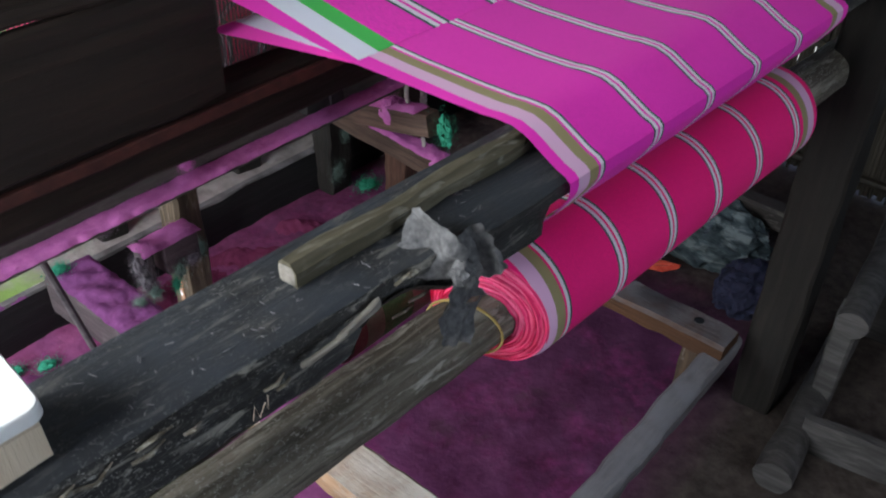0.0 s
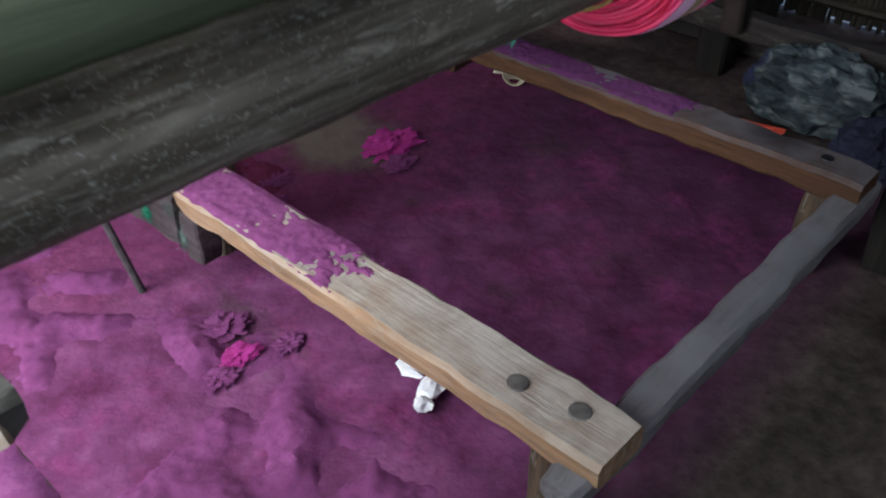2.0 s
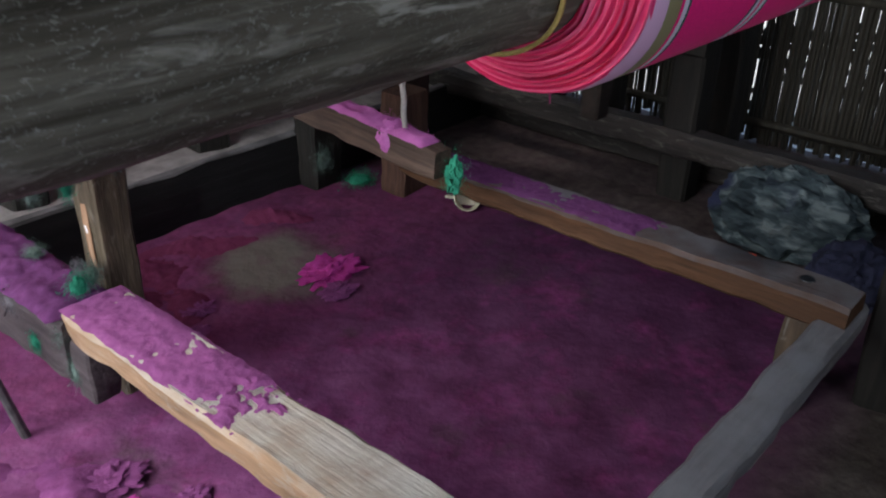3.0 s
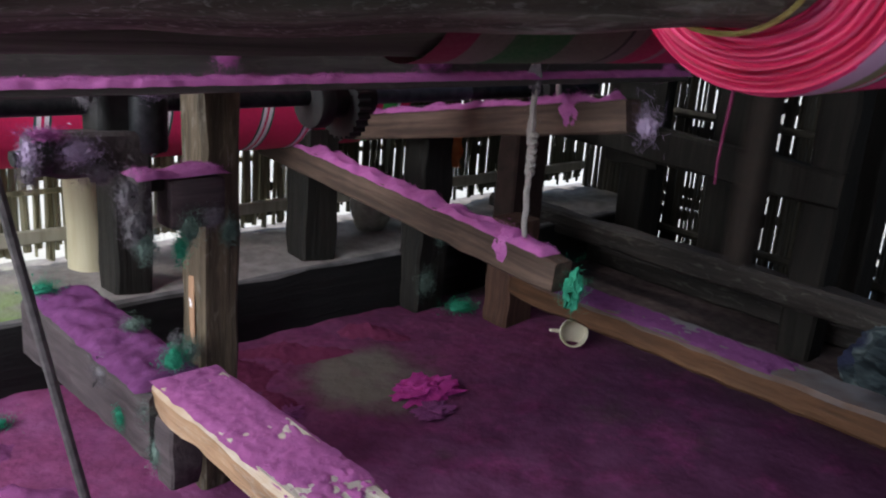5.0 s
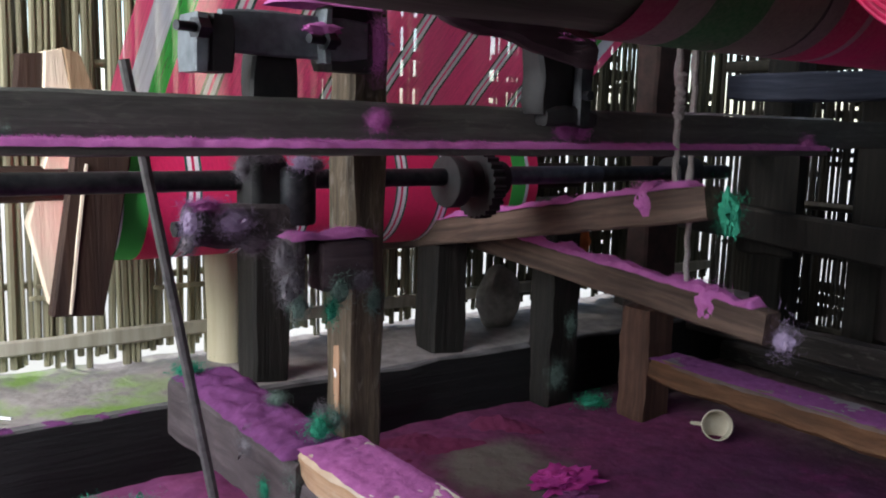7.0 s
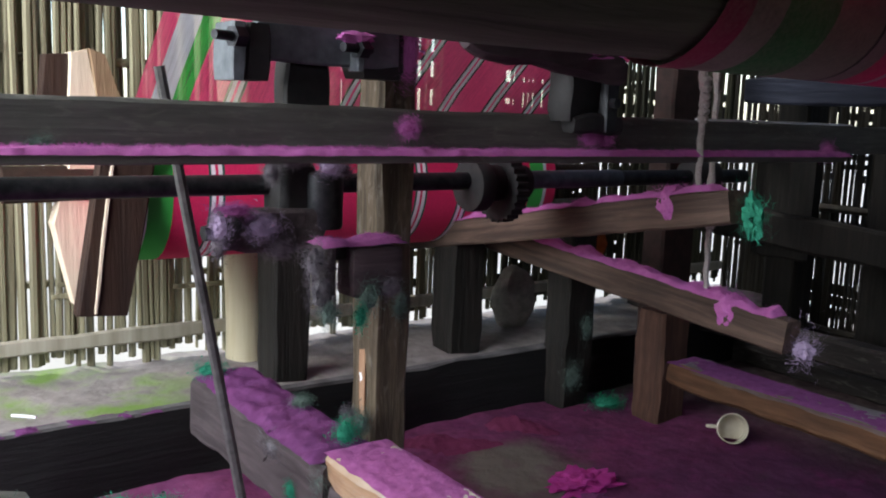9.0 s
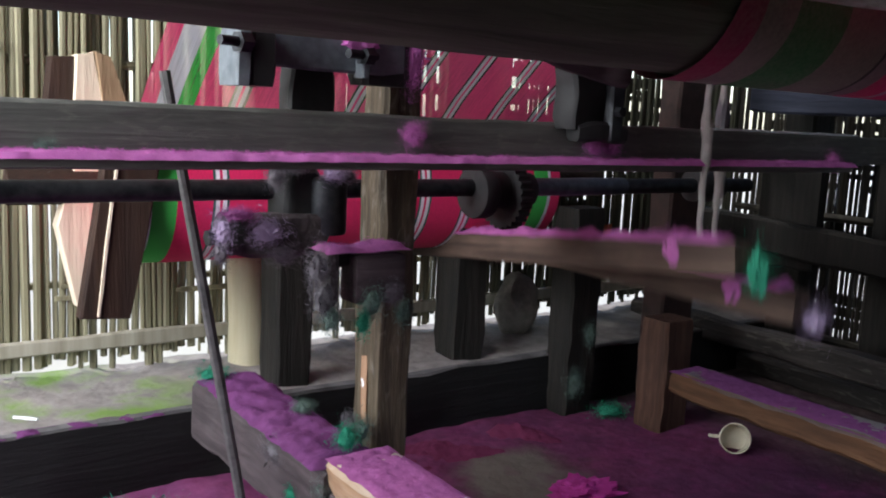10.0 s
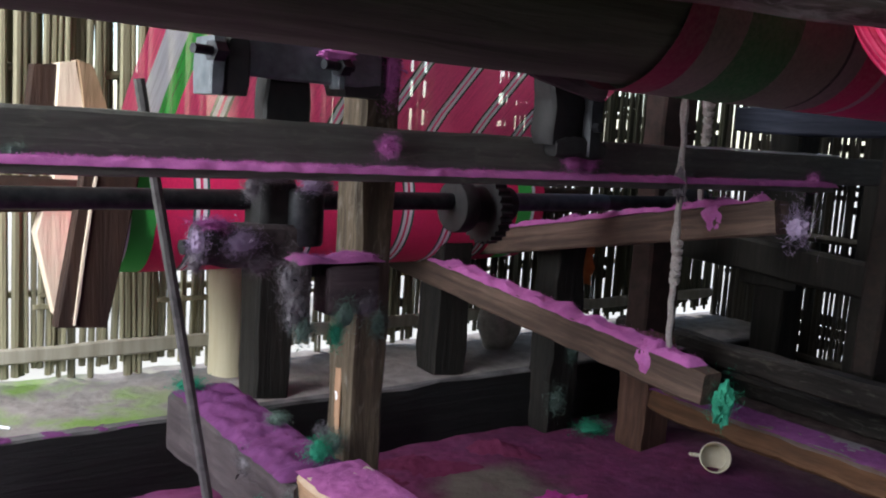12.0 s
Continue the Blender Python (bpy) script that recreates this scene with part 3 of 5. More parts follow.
for k, (x, y, z, sz, m) in enumerate(((0.767, 1.25, 0.19, (0.008, 0.02, 0.02), LINT_WISP), (0.772, 1.225, 0.13, (0.008, 0.02, 0.03), LINT_WISP), (0.76, 1.32, 0.15, (0.007, 0.016, 0.018), LINT_GREEN), (0.76, 1.38, 0.20, (0.012, 0.04, 0.02), LINT_GREY))):
    part("lint_tuft", fluff((x, y, z), sz, k * 4.1 + 2), m, back_sill)
part("block", timber((0.795, 1.20, 0.09), (0.795, 1.20, 0.19), 0.05, 0.05, 0.002, 0.004, 6, 3.0, up=(0, 1, 0)), DUSTY_Y, back_sill, "dusty block under the joint")
right_sill = sill_timber("sill_timber", (1.633, 0.345, 0.213), (1.633, 1.31, 0.213), 0.094, 0.05, SILL_BROWN,
                         "sawn sill with warm orange side and purple lint on top",
                         [(1.588, 1.678, 0.55, 1.31, 0.236, 0.008, 5.0, 700)], 4.0, 0.188)
part("bolt_head", pole([(1.64, 0.43, 0.236), (1.64, 0.43, 0.241)], [0.014, 0.012], 10), STEEL, right_sill)
cross_sill = sill_timber("cross_sill", (0.74, 0.364, 0.183), (1.70, 0.364, 0.183), 0.060, 0.042, RAW_X, "grey weathered timber joining the two sills at the front", (), 6.0, 0.162)
far_rail = sill_timber("side_rail", (2.31, 0.35, 0.152), (2.31, 2.05, 0.152), 0.06, 0.068, DARK_Y, "dark rail along the loom's far side", (), 7.0, 0.118)
low_rail = sill_timber("side_rail", (2.5, 0.45, 0.03), (2.5, 2.05, 0.03), 0.08, 0.06, DARK_Y, "dark rail on the ground by the far wall", (), 17.0, 0.0)

# short feet that carry the sills
for x, y in ((0.8225, 0.42), (1.645, 0.42)):
    solo("foot_block", timber((x, y, -0.02), (x, y, 0.188), 0.055, 0.06, 0.003, 0.006, 5, x), POST_WOOD, (x, y, 0), "rough wooden block under a sill", "block", "feet of the loom")


def upright(name, x, y, w, d, z0, z1, mat, label, seed, tufts=()):
    t = thing(name, (x, y, z0), label, "post", "posts of the loom")
    part("shaft", timber((x, y, z0 - 0.01), (x, y, z1), w, d, 0.003, 0.006, 18, seed, up=(0, 1, 0)), mat, t)
    for px, py, pz, s, m in tufts:
        bm = fluff((px, py, pz), s, px * 31 + pz * 17)
        part("lint_tuft", bm, m, t)
    return t


post_a = upright("loom_post", 0.903, 1.308, 0.064, 0.07, 0.0, 1.12, POST_TAN, "brown worn loom post with tufts of lint", 1.0,
                 [(0.915, 1.272, 0.43, (0.014, 0.004, 0.022), LINT_WISP), (0.818, 1.262, 0.25, (0.020, 0.018, 0.022), LINT_GREEN), (0.846, 1.268, 0.255, (0.014, 0.014, 0.022), LINT_WISP), (0.835, 1.285, 0.265, (0.012, 0.012, 0.014), LINT_GREY)])
part("bare_patch", timber((0.8712, 1.300, 0.25), (0.8712, 1.312, 0.40), 0.003, 0.018, 0.002, 0.001, 8, 2.0, up=(0, 1, 0)), BARE_WOOD, post_a, "bare orange wood where the surface has split off")
part("chip", blob((0.8695, 1.305, 0.315), (0.002, 0.008, 0.011), 2.0, 0.5), PAPER, post_a, "white chip")
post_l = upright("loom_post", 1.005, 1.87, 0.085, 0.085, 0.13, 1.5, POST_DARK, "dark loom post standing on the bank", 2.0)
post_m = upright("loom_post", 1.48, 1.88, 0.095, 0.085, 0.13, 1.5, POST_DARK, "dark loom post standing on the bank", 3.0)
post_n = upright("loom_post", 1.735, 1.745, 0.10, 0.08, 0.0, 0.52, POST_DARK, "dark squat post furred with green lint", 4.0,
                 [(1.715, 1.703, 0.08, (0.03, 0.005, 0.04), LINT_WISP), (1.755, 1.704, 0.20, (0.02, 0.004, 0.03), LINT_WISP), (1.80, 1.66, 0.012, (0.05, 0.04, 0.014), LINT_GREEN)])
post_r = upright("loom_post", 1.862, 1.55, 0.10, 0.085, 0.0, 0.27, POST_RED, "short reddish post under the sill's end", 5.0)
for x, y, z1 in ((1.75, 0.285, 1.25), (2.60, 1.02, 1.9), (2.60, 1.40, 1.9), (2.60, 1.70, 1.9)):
    upright("loom_post", x, y, 0.10, 0.10, 0.0, z1, POST_DARK, "dark post on the loom's far side", x * 3 + y)

upright("loom_post", 1.985, 1.66, 0.12, 0.07, 0.0, 1.4, simple("dark_red_brown_timber", (0.012, 0.006, 0.005), (0.04, 0.018, 0.015), 0.8, 0.0, 30.0), "dark red-brown post behind the bar", 6.0)

# ---- bar and ledge across the loom ----
bar = thing("cross_bar", (1.1, 1.2, 0.65), "grey timber bar across the loom with a ledge of pink lint", "bar")
part("beam", timber((-0.25, 1.222, 0.695), (2.3, 1.222, 0.695), 0.045, 0.058, 0.0015, 0.004, 40, 2.0), DARK_X, bar)
part("ledge", timber((-0.25, 1.20, 0.658), (1.92, 1.20, 0.658), 0.075, 0.012, 0.001, 0.002, 30, 5.0), DARK_X, bar)
part("edge_strip", timber((1.50, 1.212, 0.7262), (2.0, 1.212, 0.7262), 0.014, 0.004, 0.0008, 0.001, 12, 3.0), PAPER, bar, "thin white strip along the top edge")
lint_line = lint_sheet(0.24, 1.93, 1.156, 1.206, 0.660, 0.019, 8.0, 0.006, 0.010, -3.0, 9000, wave=0.2, freq=38)
part("lint", lint_line, LINT, bar, "long fluffy line of pink lint")
for k, (x, z, r, m) in enumerate(((0.862, 0.698, 0.016, LINT), (1.205, 0.69, 0.016, LINT), (1.24, 0.69, 0.017, LINT), (1.88, 0.672, 0.018, LINT), (0.40, 0.668, 0.012, LINT_WISP), (0.30, 0.67, 0.016, LINT_WISP))):
    part("lint_tuft", fluff((x, 1.185, z), (r, r * 0.8, r), k * 3.1), m, bar)

# ---- line shaft with bearing and gear ----
shaft = thing("drive_shaft", (0.8, 1.45, 0.6), "black steel drive shaft with a lint-caked bearing and a gear", "shaft")
part("pipe", pole(line((-0.6, 1.45, 0.60), (1.98, 1.45, 0.60), 14), 0.016, 14, 0.0004), STEEL, shaft)
part("collar", disc_x(1.31, 1.56, 1.45, 0.60, 0.0175), simple("blued_steel", (0.04, 0.05, 0.065), (0.10, 0.12, 0.15), 0.4, 0.5), shaft, "blue-grey steel sleeve")
part("collar", disc_x(1.78, 1.86, 1.45, 0.60, 0.036), RUBBER, shaft)
gear_bm = bmesh.new()
teeth = 26
prof = [(0.064 if (k % 4) in (0, 1) else 0.059) for k in range(teeth * 4)]
rings_mesh([[Vector((x, 1.45 + r * math.cos(2 * math.pi * k / len(prof)), 0.585 + r * math.sin(2 * math.pi * k / len(prof)))) for k, r in enumerate(prof)] for x in (1.235, 1.262)], into=gear_bm)
disc_x(1.20, 1.30, 1.45, 0.595, 0.034, into=gear_bm)
part("gear", gear_bm, RUBBER, shaft, "black cast gear")
part("cam", disc_x(1.165, 1.195, 1.445, 0.592, 0.048, 36), RUBBER, shaft, "black greasy cam")
bear = bmesh.new()
timber((0.775, 1.43, 0.59), (0.835, 1.43, 0.59), 0.07, 0.105, 0.004, 0.012, 6, 1.0, into=bear)
part("bearing", bear, RUBBER, shaft, "black bearing block")
part("cylinder", pole([(0.848, 1.40, 0.535), (0.848, 1.40, 0.54), (0.848, 1.40, 0.618), (0.848, 1.40, 0.624)], [0.029, 0.031, 0.031, 0.026], 20), STEEL, shaft, "blue-grey steel cylinder")
for k, (x, y, z, s, m) in enumerate(((0.755, 1.385, 0.625, (0.016, 0.012, 0.022), LINT_GREY), (0.79, 1.39, 0.64, (0.026, 0.012, 0.010), LINT_GREY), (0.845, 1.372, 0.632, (0.022, 0.012, 0.016), LINT_PALE), (0.868, 1.375, 0.628, (0.020, 0.012, 0.012), LINT_GREY))):
    part("lint_tuft", fluff((x, y, z), s, k * 2.3, 800), m, shaft)

# ---- wooden bracket beside the brown post ----
bracket = thing("post_bracket", (0.8, 1.22, 0.45), "wooden bracket block on the post, furred with grey and pink lint", "bracket")
part("block", timber((0.790, 1.222, 0.500), (0.868, 1.222, 0.500), 0.05, 0.068, 0.002, 0.004, 8, 3.0), DUSTY_DARK, bracket)
part("cheek", timber((0.752, 1.225, 0.507), (0.764, 1.225, 0.507), 0.05, 0.08, 0.002, 0.003, 3, 5.0), DUSTY_Y, bracket)
part("tie", timber((0.758, 1.235, 0.527), (0.80, 1.235, 0.527), 0.03, 0.02, 0.001, 0.003, 3, 6.0), POST_DARK, bracket)
part("arm", timber((0.700, 1.41, 0.537), (0.84, 1.40, 0.537), 0.05, 0.062, 0.002, 0.006, 8, 4.0), DUSTY_Y, bracket)
part("end_cap", pole([(0.676, 1.405, 0.540), (0.680, 1.405, 0.540), (0.702, 1.405, 0.540)], [0.030, 0.033, 0.033], 16), RUBBER, bracket, "black round socket")
part("lint", lint_sheet(0.742, 0.874, 1.19, 1.252, 0.538, 0.014, 11.0, 0.005, 0.014, -3.0, 700), LINT_SILL, bracket, "pad of pink lint")
for k, (x, y, z, s, m) in enumerate(((0.735, 1.205, 0.520, (0.018, 0.014, 0.030), LINT_GREY), (0.742, 1.20, 0.480, (0.020, 0.014, 0.030), LINT_GREY), (0.752, 1.197, 0.452, (0.014, 0.012, 0.022), LINT_WISP), (0.812, 1.195, 0.468, (0.018, 0.010, 0.026), LINT_WISP),
                                     (0.800, 1.195, 0.442, (0.010, 0.008, 0.020), LINT_GREEN), (0.845, 1.195, 0.480, (0.016, 0.006, 0.016), LINT_GREY), (0.692, 1.375, 0.572, (0.030, 0.018, 0.009), LINT_SILL), (0.672, 1.38, 0.545, (0.014, 0.02, 0.026), LINT_PALE), (0.668, 1.378, 0.515, (0.014, 0.016, 0.018), LINT_GREY),
                                     (0.735, 1.372, 0.545, (0.030, 0.008, 0.022), LINT_PALE), (0.765, 1.372, 0.510, (0.030, 0.008, 0.016), LINT_GREY))):
    part("lint_tuft", fluff((x, y, z), s, k * 1.9 + 5, 700), m, bracket)
part("bolt", pole([(0.655, 1.40, 0.535), (0.680, 1.403, 0.537)], [0.012, 0.012], 6), STEEL, bracket)

# ---- steel bracket with bolts high on the post ----
plate = thing("bolted_bracket", (0.73, 1.2, 0.75), "blue-grey steel bracket with long bolts on the post", "bracket")
part("end_plate", timber((0.6175, 1.21, 0.750), (0.6195, 1.21, 0.818), 0.017, 0.06, 0.001, 0.002, 4, 1.0, up=(0, 1, 0)), STEEL_BLUE, plate)
part("end_block", timber((0.643, 1.215, 0.751), (0.645, 1.215, 0.818), 0.031, 0.065, 0.001, 0.003, 4, 1.5, up=(0, 1, 0)), RUBBER, plate, "black square block")
part("flange", timber((0.79, 1.205, 0.77), (0.79, 1.205, 0.838), 0.012, 0.03, 0.001, 0.002, 4, 7.0, up=(0, 1, 0)), STEEL_BLUE, plate)
part("lint", lint_sheet(0.735, 0.885, 1.205, 1.275, 0.842, 0.020, 33.0, 0.006, 0.014, -3.0, 500), LINT, plate, "pad of pink lint")
part("plate", timber((0.655, 1.22, 0.803), (0.86, 1.22, 0.803), 0.02, 0.055, 0.001, 0.003, 6, 2.0), STEEL_BLUE, plate)
part("clamp", timber((0.838, 1.24, 0.762), (0.838, 1.24, 0.846), 0.08, 0.05, 0.003, 0.008, 6, 3.0, up=(0, 1, 0)), RUBBER, plate)
for x, y, z in ((0.615, 1.185, 0.80), (0.785, 1.19, 0.798)):
    b = part("bolt", pole([(x - 0.03, y - 0.012, z), (x + 0.02, y + 0.004, z)], 0.006, 10), STEEL, plate)
    part("nut", pole([(x - 0.006, y - 0.004, z), (x + 0.010, y + 0.001, z)], 0.013, 6), STEEL, b)
part("lint_tuft", blob((0.78, 1.19, 0.812), (0.025, 0.012, 0.008), 8.0, 0.5, 3), LINT, plate)
part("lint_tuft", fluff((0.878, 1.215, 0.80), (0.014, 0.014, 0.04), 9.0), LINT, plate)
part("hanger", timber((0.735, 1.25, 0.70), (0.735, 1.25, 0.79), 0.065, 0.04, 0.002, 0.004, 4, 5.0, up=(0, 1, 0)), RUBBER, plate)

# ---- black block behind the ropes ----
rocker = thing("rocker_block", (1.2, 1.18, 0.7), "black greasy block fixed on the bar", "block")
part("body", timber((1.165, 1.185, 0.715), (1.165, 1.185, 0.86), 0.075, 0.045, 0.003, 0.006, 8, 4.0, up=(0, 1, 0)), RUBBER, rocker)
part("side_plate", timber((1.218, 1.178, 0.70), (1.218, 1.178, 0.85), 0.030, 0.05, 0.003, 0.004, 6, 5.0, up=(0, 1, 0)), STEEL, rocker)
part("foot", timber((1.145, 1.172, 0.712), (1.245, 1.172, 0.712), 0.035, 0.03, 0.003, 0.005, 5, 7.0), RUBBER, rocker)
for z in (0.745, 0.80):
    part("bolt", pole([(1.215, 1.140, z), (1.215, 1.165, z)], [0.008, 0.009], 6), STEEL, rocker)
part("lint_tuft", fluff((1.235, 1.165, 0.845), (0.012, 0.010, 0.020), 6.0, 400), LINT_PALE, rocker)

# ---- thin iron rod leaning to the floor ----
solo("iron_rod", pole(line((0.704, 1.3, -0.005), (0.562, 1.3, 0.765), 10), 0.0075, 8, 0.0008), simple("rusty_grey_iron", (0.05, 0.05, 0.05), (0.13, 0.125, 0.125), 0.6, 0.4), (0.704, 1.3, 0.0), "thin grey iron rod leaning up from the floor", "rod")

# ---- warp beam with flange, and the warp rising from it ----
WX0, WX1 = 0.60, 1.72
beam_thing = thing("warp_beam", (1.15, 1.96, 0.13), "warp beam wound with pink yarn between plank flanges", "warp beam")
# one yarn: backlight put into the sheet's brighter pink, shadow into the roll's
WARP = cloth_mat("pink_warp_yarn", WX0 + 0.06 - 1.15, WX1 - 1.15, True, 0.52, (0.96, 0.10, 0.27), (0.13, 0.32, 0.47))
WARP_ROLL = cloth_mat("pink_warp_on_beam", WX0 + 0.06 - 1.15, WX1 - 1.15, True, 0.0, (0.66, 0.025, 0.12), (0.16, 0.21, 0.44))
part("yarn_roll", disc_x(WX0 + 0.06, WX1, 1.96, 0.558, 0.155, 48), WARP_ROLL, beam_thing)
part("axle", pole(line((0.48, 1.96, 0.558), (2.0, 1.96, 0.558), 4), 0.035, 12, 0.002), FLANGE_WOOD, beam_thing)
TAN_WOOD = wood("tan_wood", (0.16, 0.10, 0.055), (0.26, 0.17, 0.10), (0.34, 0.24, 0.15), "z")


def plank(corners, y, depth, mat, label):
    """A sawn board cut to four corners (x, z), its front at y."""
    bm = bmesh.new()
    cx, cz = sum(c[0] for c in corners) / len(corners), sum(c[1] for c in corners) / len(corners)
    inner = [(cx + (x - cx) * 0.94, cz + (z - cz) * 0.985) for x, z in corners]
    rings_mesh([[Vector((x, yy, z)) for x, z in ring] for yy, ring in ((y, inner), (y + 0.003, corners), (y + depth - 0.003, corners), (y + depth, inner))], into=bm)
    part("plank", bm, mat, beam_thing, label, smooth=False)


plank(((0.560, 0.800), (0.600, 0.803), (0.597, 0.62), (0.541, 0.62)), 1.945, 0.05, FLANGE_WOOD, "dark plank of the flange")
plank(((0.601, 0.806), (0.630, 0.812), (0.665, 0.62), (0.590, 0.62)), 1.93, 0.05, PALE_WOOD, "pale sawn plank of the flange")
plank(((0.632, 0.814), (0.660, 0.806), (0.72, 0.64), (0.657, 0.63)), 1.925, 0.05, TAN_WOOD, "tan plank of the flange")
plank(((0.606, 0.63), (0.657, 0.63), (0.645, 0.50), (0.622, 0.335), (0.598, 0.325), (0.563, 0.484)), 1.943, 0.04, PALE_WOOD, "pale sawn plank of the flange")
plank(((0.615, 0.636), (0.714, 0.636), (0.683, 0.467), (0.655, 0.331), (0.567, 0.338)), 1.785, 0.035, FLANGE_WOOD, "wide dark plank of the flange")
part("strip", timber((0.598, 1.783, 0.341), (0.631, 1.783, 0.607), 0.006, 0.006, 0.001, 0.001, 6, 4.0, up=(0, 1, 0)), PALE_WOOD, beam_thing, "pale edge strip")
ws = bmesh.new()
prof = [(1.83, 0.632), (1.70, 0.76), (1.55, 0.885), (1.42, 0.985), (1.30, 1.05), (1.17, 1.062), (1.06, 1.062)]
cols = 40
gv = [[ws.verts.new((WX0 + 0.06 + (WX1 - WX0 - 0.06) * i / cols, y, z + 0.004 * noise.noise(Vector((i * 0.4, y * 5, 0))))) for i in range(cols + 1)] for y, z in prof]
for a, b in zip(gv, gv[1:]):
    for i in range(cols):
        ws.faces.new((a[i], a[i + 1], b[i + 1], b[i]))
part("warp_sheet", ws, WARP, beam_thing, "sheet of taut pink warp threads, daylight showing through")

# ---- cloth, breast beam and cloth roll: the loom's front stands a few degrees askew ----
FRONT = Matrix.Translation((0.7, 0.35, 1.038)) @ pose(0, 0, 0, 0, -2.05, -4.43) @ Matrix.Translation((-0.7, -0.417, -1.032))


def askew(ob):
    ob.matrix_basis = FRONT @ Matrix.Translation(ORIGIN[ob])


CX0, CX1 = 0.811, 1.50
# the default pink leans violet, bluish skylight put into the cloth's colour
CLOTH = cloth_mat("pink_striped_cloth", CX0 - 1.2, CX1 - 1.2)
cloth = thing("woven_cloth", (1.2, 0.417, 0.9), "bright pink striped cloth with olive border over the breast beam", "cloth")


def cloth_strip(prof, cols=60):
    bm = bmesh.new()
    gv = []
    for y, z in prof:
        row = []
        for i in range(cols + 1):
            k = i / cols
            flare = 0.05 * max(0.0, (y - 0.55) / 0.5) ** 1.6 * (1 - k) * (1.0 if k < 0.3 else 0.4)
            x = CX0 - flare + (CX1 - CX0 + flare) * k
            row.append(bm.verts.new((x, y, z + 0.0015 * noise.noise(Vector((k * 9, y * 8, 0))))))
        gv.append(row)
    for a, b in zip(gv, gv[1:]):
        for i in range(cols):
            bm.faces.new((a[i], a[i + 1], b[i + 1], b[i]))
    return bm


SHED = cloth_mat("pink_warp_at_the_fell", CX0 - 0.02 - 1.2, CX1 - 1.2, True, border=(0.09, 0.27, 0.42))
cb = cloth_strip([(0.76, 1.061), (0.70, 1.060), (0.60, 1.0625), (0.545, 1.0655), (0.522, 1.0685), (0.495, 1.0690), (0.475, 1.0635), (0.43, 1.0405), (0.415, 1.0355), (0.4085, 1.030),
                  (0.4075, 1.022), (0.4085, 1.013)])
part("upper_shed", cloth_strip([(1.05, 1.098), (0.95, 1.084), (0.85, 1.072), (0.761, 1.0612)]), SHED, cloth, "raised warp threads with green and white edge")
part("lower_shed", cloth_strip([(1.05, 1.028), (0.95, 1.038), (0.85, 1.050), (0.761, 1.0602)]), SHED, cloth, "lowered warp threads")
part("cloth_sheet", cb, CLOTH, cloth)
part("under_fold", cloth_strip([(0.4086, 1.0128), (0.4110, 1.006), (0.424, 0.985), (0.440, 0.962), (0.456, 0.945), (0.472, 0.930)]), CLOTH, cloth, "cloth drawn back under the beam's edge")
askew(cloth)

breast = thing("breast_beam", (0.9, 0.473, 0.97), "dark worn breast beam of blackened wood, splintered along its front", "beam")
bb = bmesh.new()
rings = []
rb = random.Random(3)
for i in range(121):
    x = -0.45 + 2.35 * i / 120
    low = 0.936 + 0.046 * min(1.0, max(0.0, (x - 0.49 + 0.02 * noise.noise(Vector((x * 40, 2, 0)))) / 0.06)) - 0.027 * min(1.0, max(0.0, (x - 0.60) / 0.05))
    under = 0.040 * min(1.0, max(0.0, (x - 0.79) / 0.04))
    back = 0.018 * min(1.0, max(0.0, (0.70 - x) / 0.12))
    n1 = noise.noise(Vector((x * 9, 0, 0)))
    n2 = noise.noise(Vector((x * 23, 4, 0)))
    groove = 0.010 + 0.012 * max(0.0, noise.noise(Vector((x * 4.5, 8, 0))) + 0.2)
    sec = [(0.549, 1.025), (0.544, 1.0315), (0.48, 1.032 + 0.001 * n2), (0.425 + back, 1.031 + 0.001 * n1), (0.4165 + back + 0.002 * n2, 1.026 + 0.002 * n1), (0.4155 + back, 1.010 + 0.004 * n1),
           (0.4155 + back + groove, 1.000 + 0.003 * n2), (0.418 + back + under * 0.5 + groove * 0.6, 0.985 + 0.003 * n1), (0.421 + back + under + 0.004 * n1, low + 0.013 + 0.004 * n2), (0.434 + back + under, low), (0.54, low), (0.549, low + 0.01)]
    rings.append([Vector((x, y, z)) for y, z in sec])
rings_mesh(rings, into=bb)
part("beam", bb, BREAST, breast)
part("end_plate", timber((1.66, 0.47, 1.034), (1.895, 0.47, 1.034), 0.10, 0.004, 0.0005, 0.001, 4, 2.0), STEEL_BLUE, breast, "blue-grey steel plate on the beam's end")
for k in range(16):
    x = rb.uniform(0.2, 0.74)
    z = rb.uniform(0.975, 1.02)
    L = rb.uniform(0.008, 0.035)
    part("splinter", pole([(x, 0.431, z), (x + L * 0.5, 0.427, z + rb.uniform(-0.004, 0.008)), (x + L, 0.432, z + rb.uniform(-0.004, 0.006))], [0.0018, 0.0022, 0.0008], 5), LOG, breast)
SPLIT = wood("split_grey_wood", (0.10, 0.09, 0.078), (0.24, 0.22, 0.19), (0.38, 0.35, 0.31), "x", 0.4)
for x0, z0, x1, z1, w in ((0.45, 0.992, 0.50, 1.003, 0.010), (0.49, 1.000, 0.545, 1.012, 0.017)):
    part("splinter", timber((x0, 0.4275, z0), (x1, 0.4255, z1), 0.006, w, 0.005, 0.002, 8, x0 * 9), SPLIT, breast, "torn pale splinter")
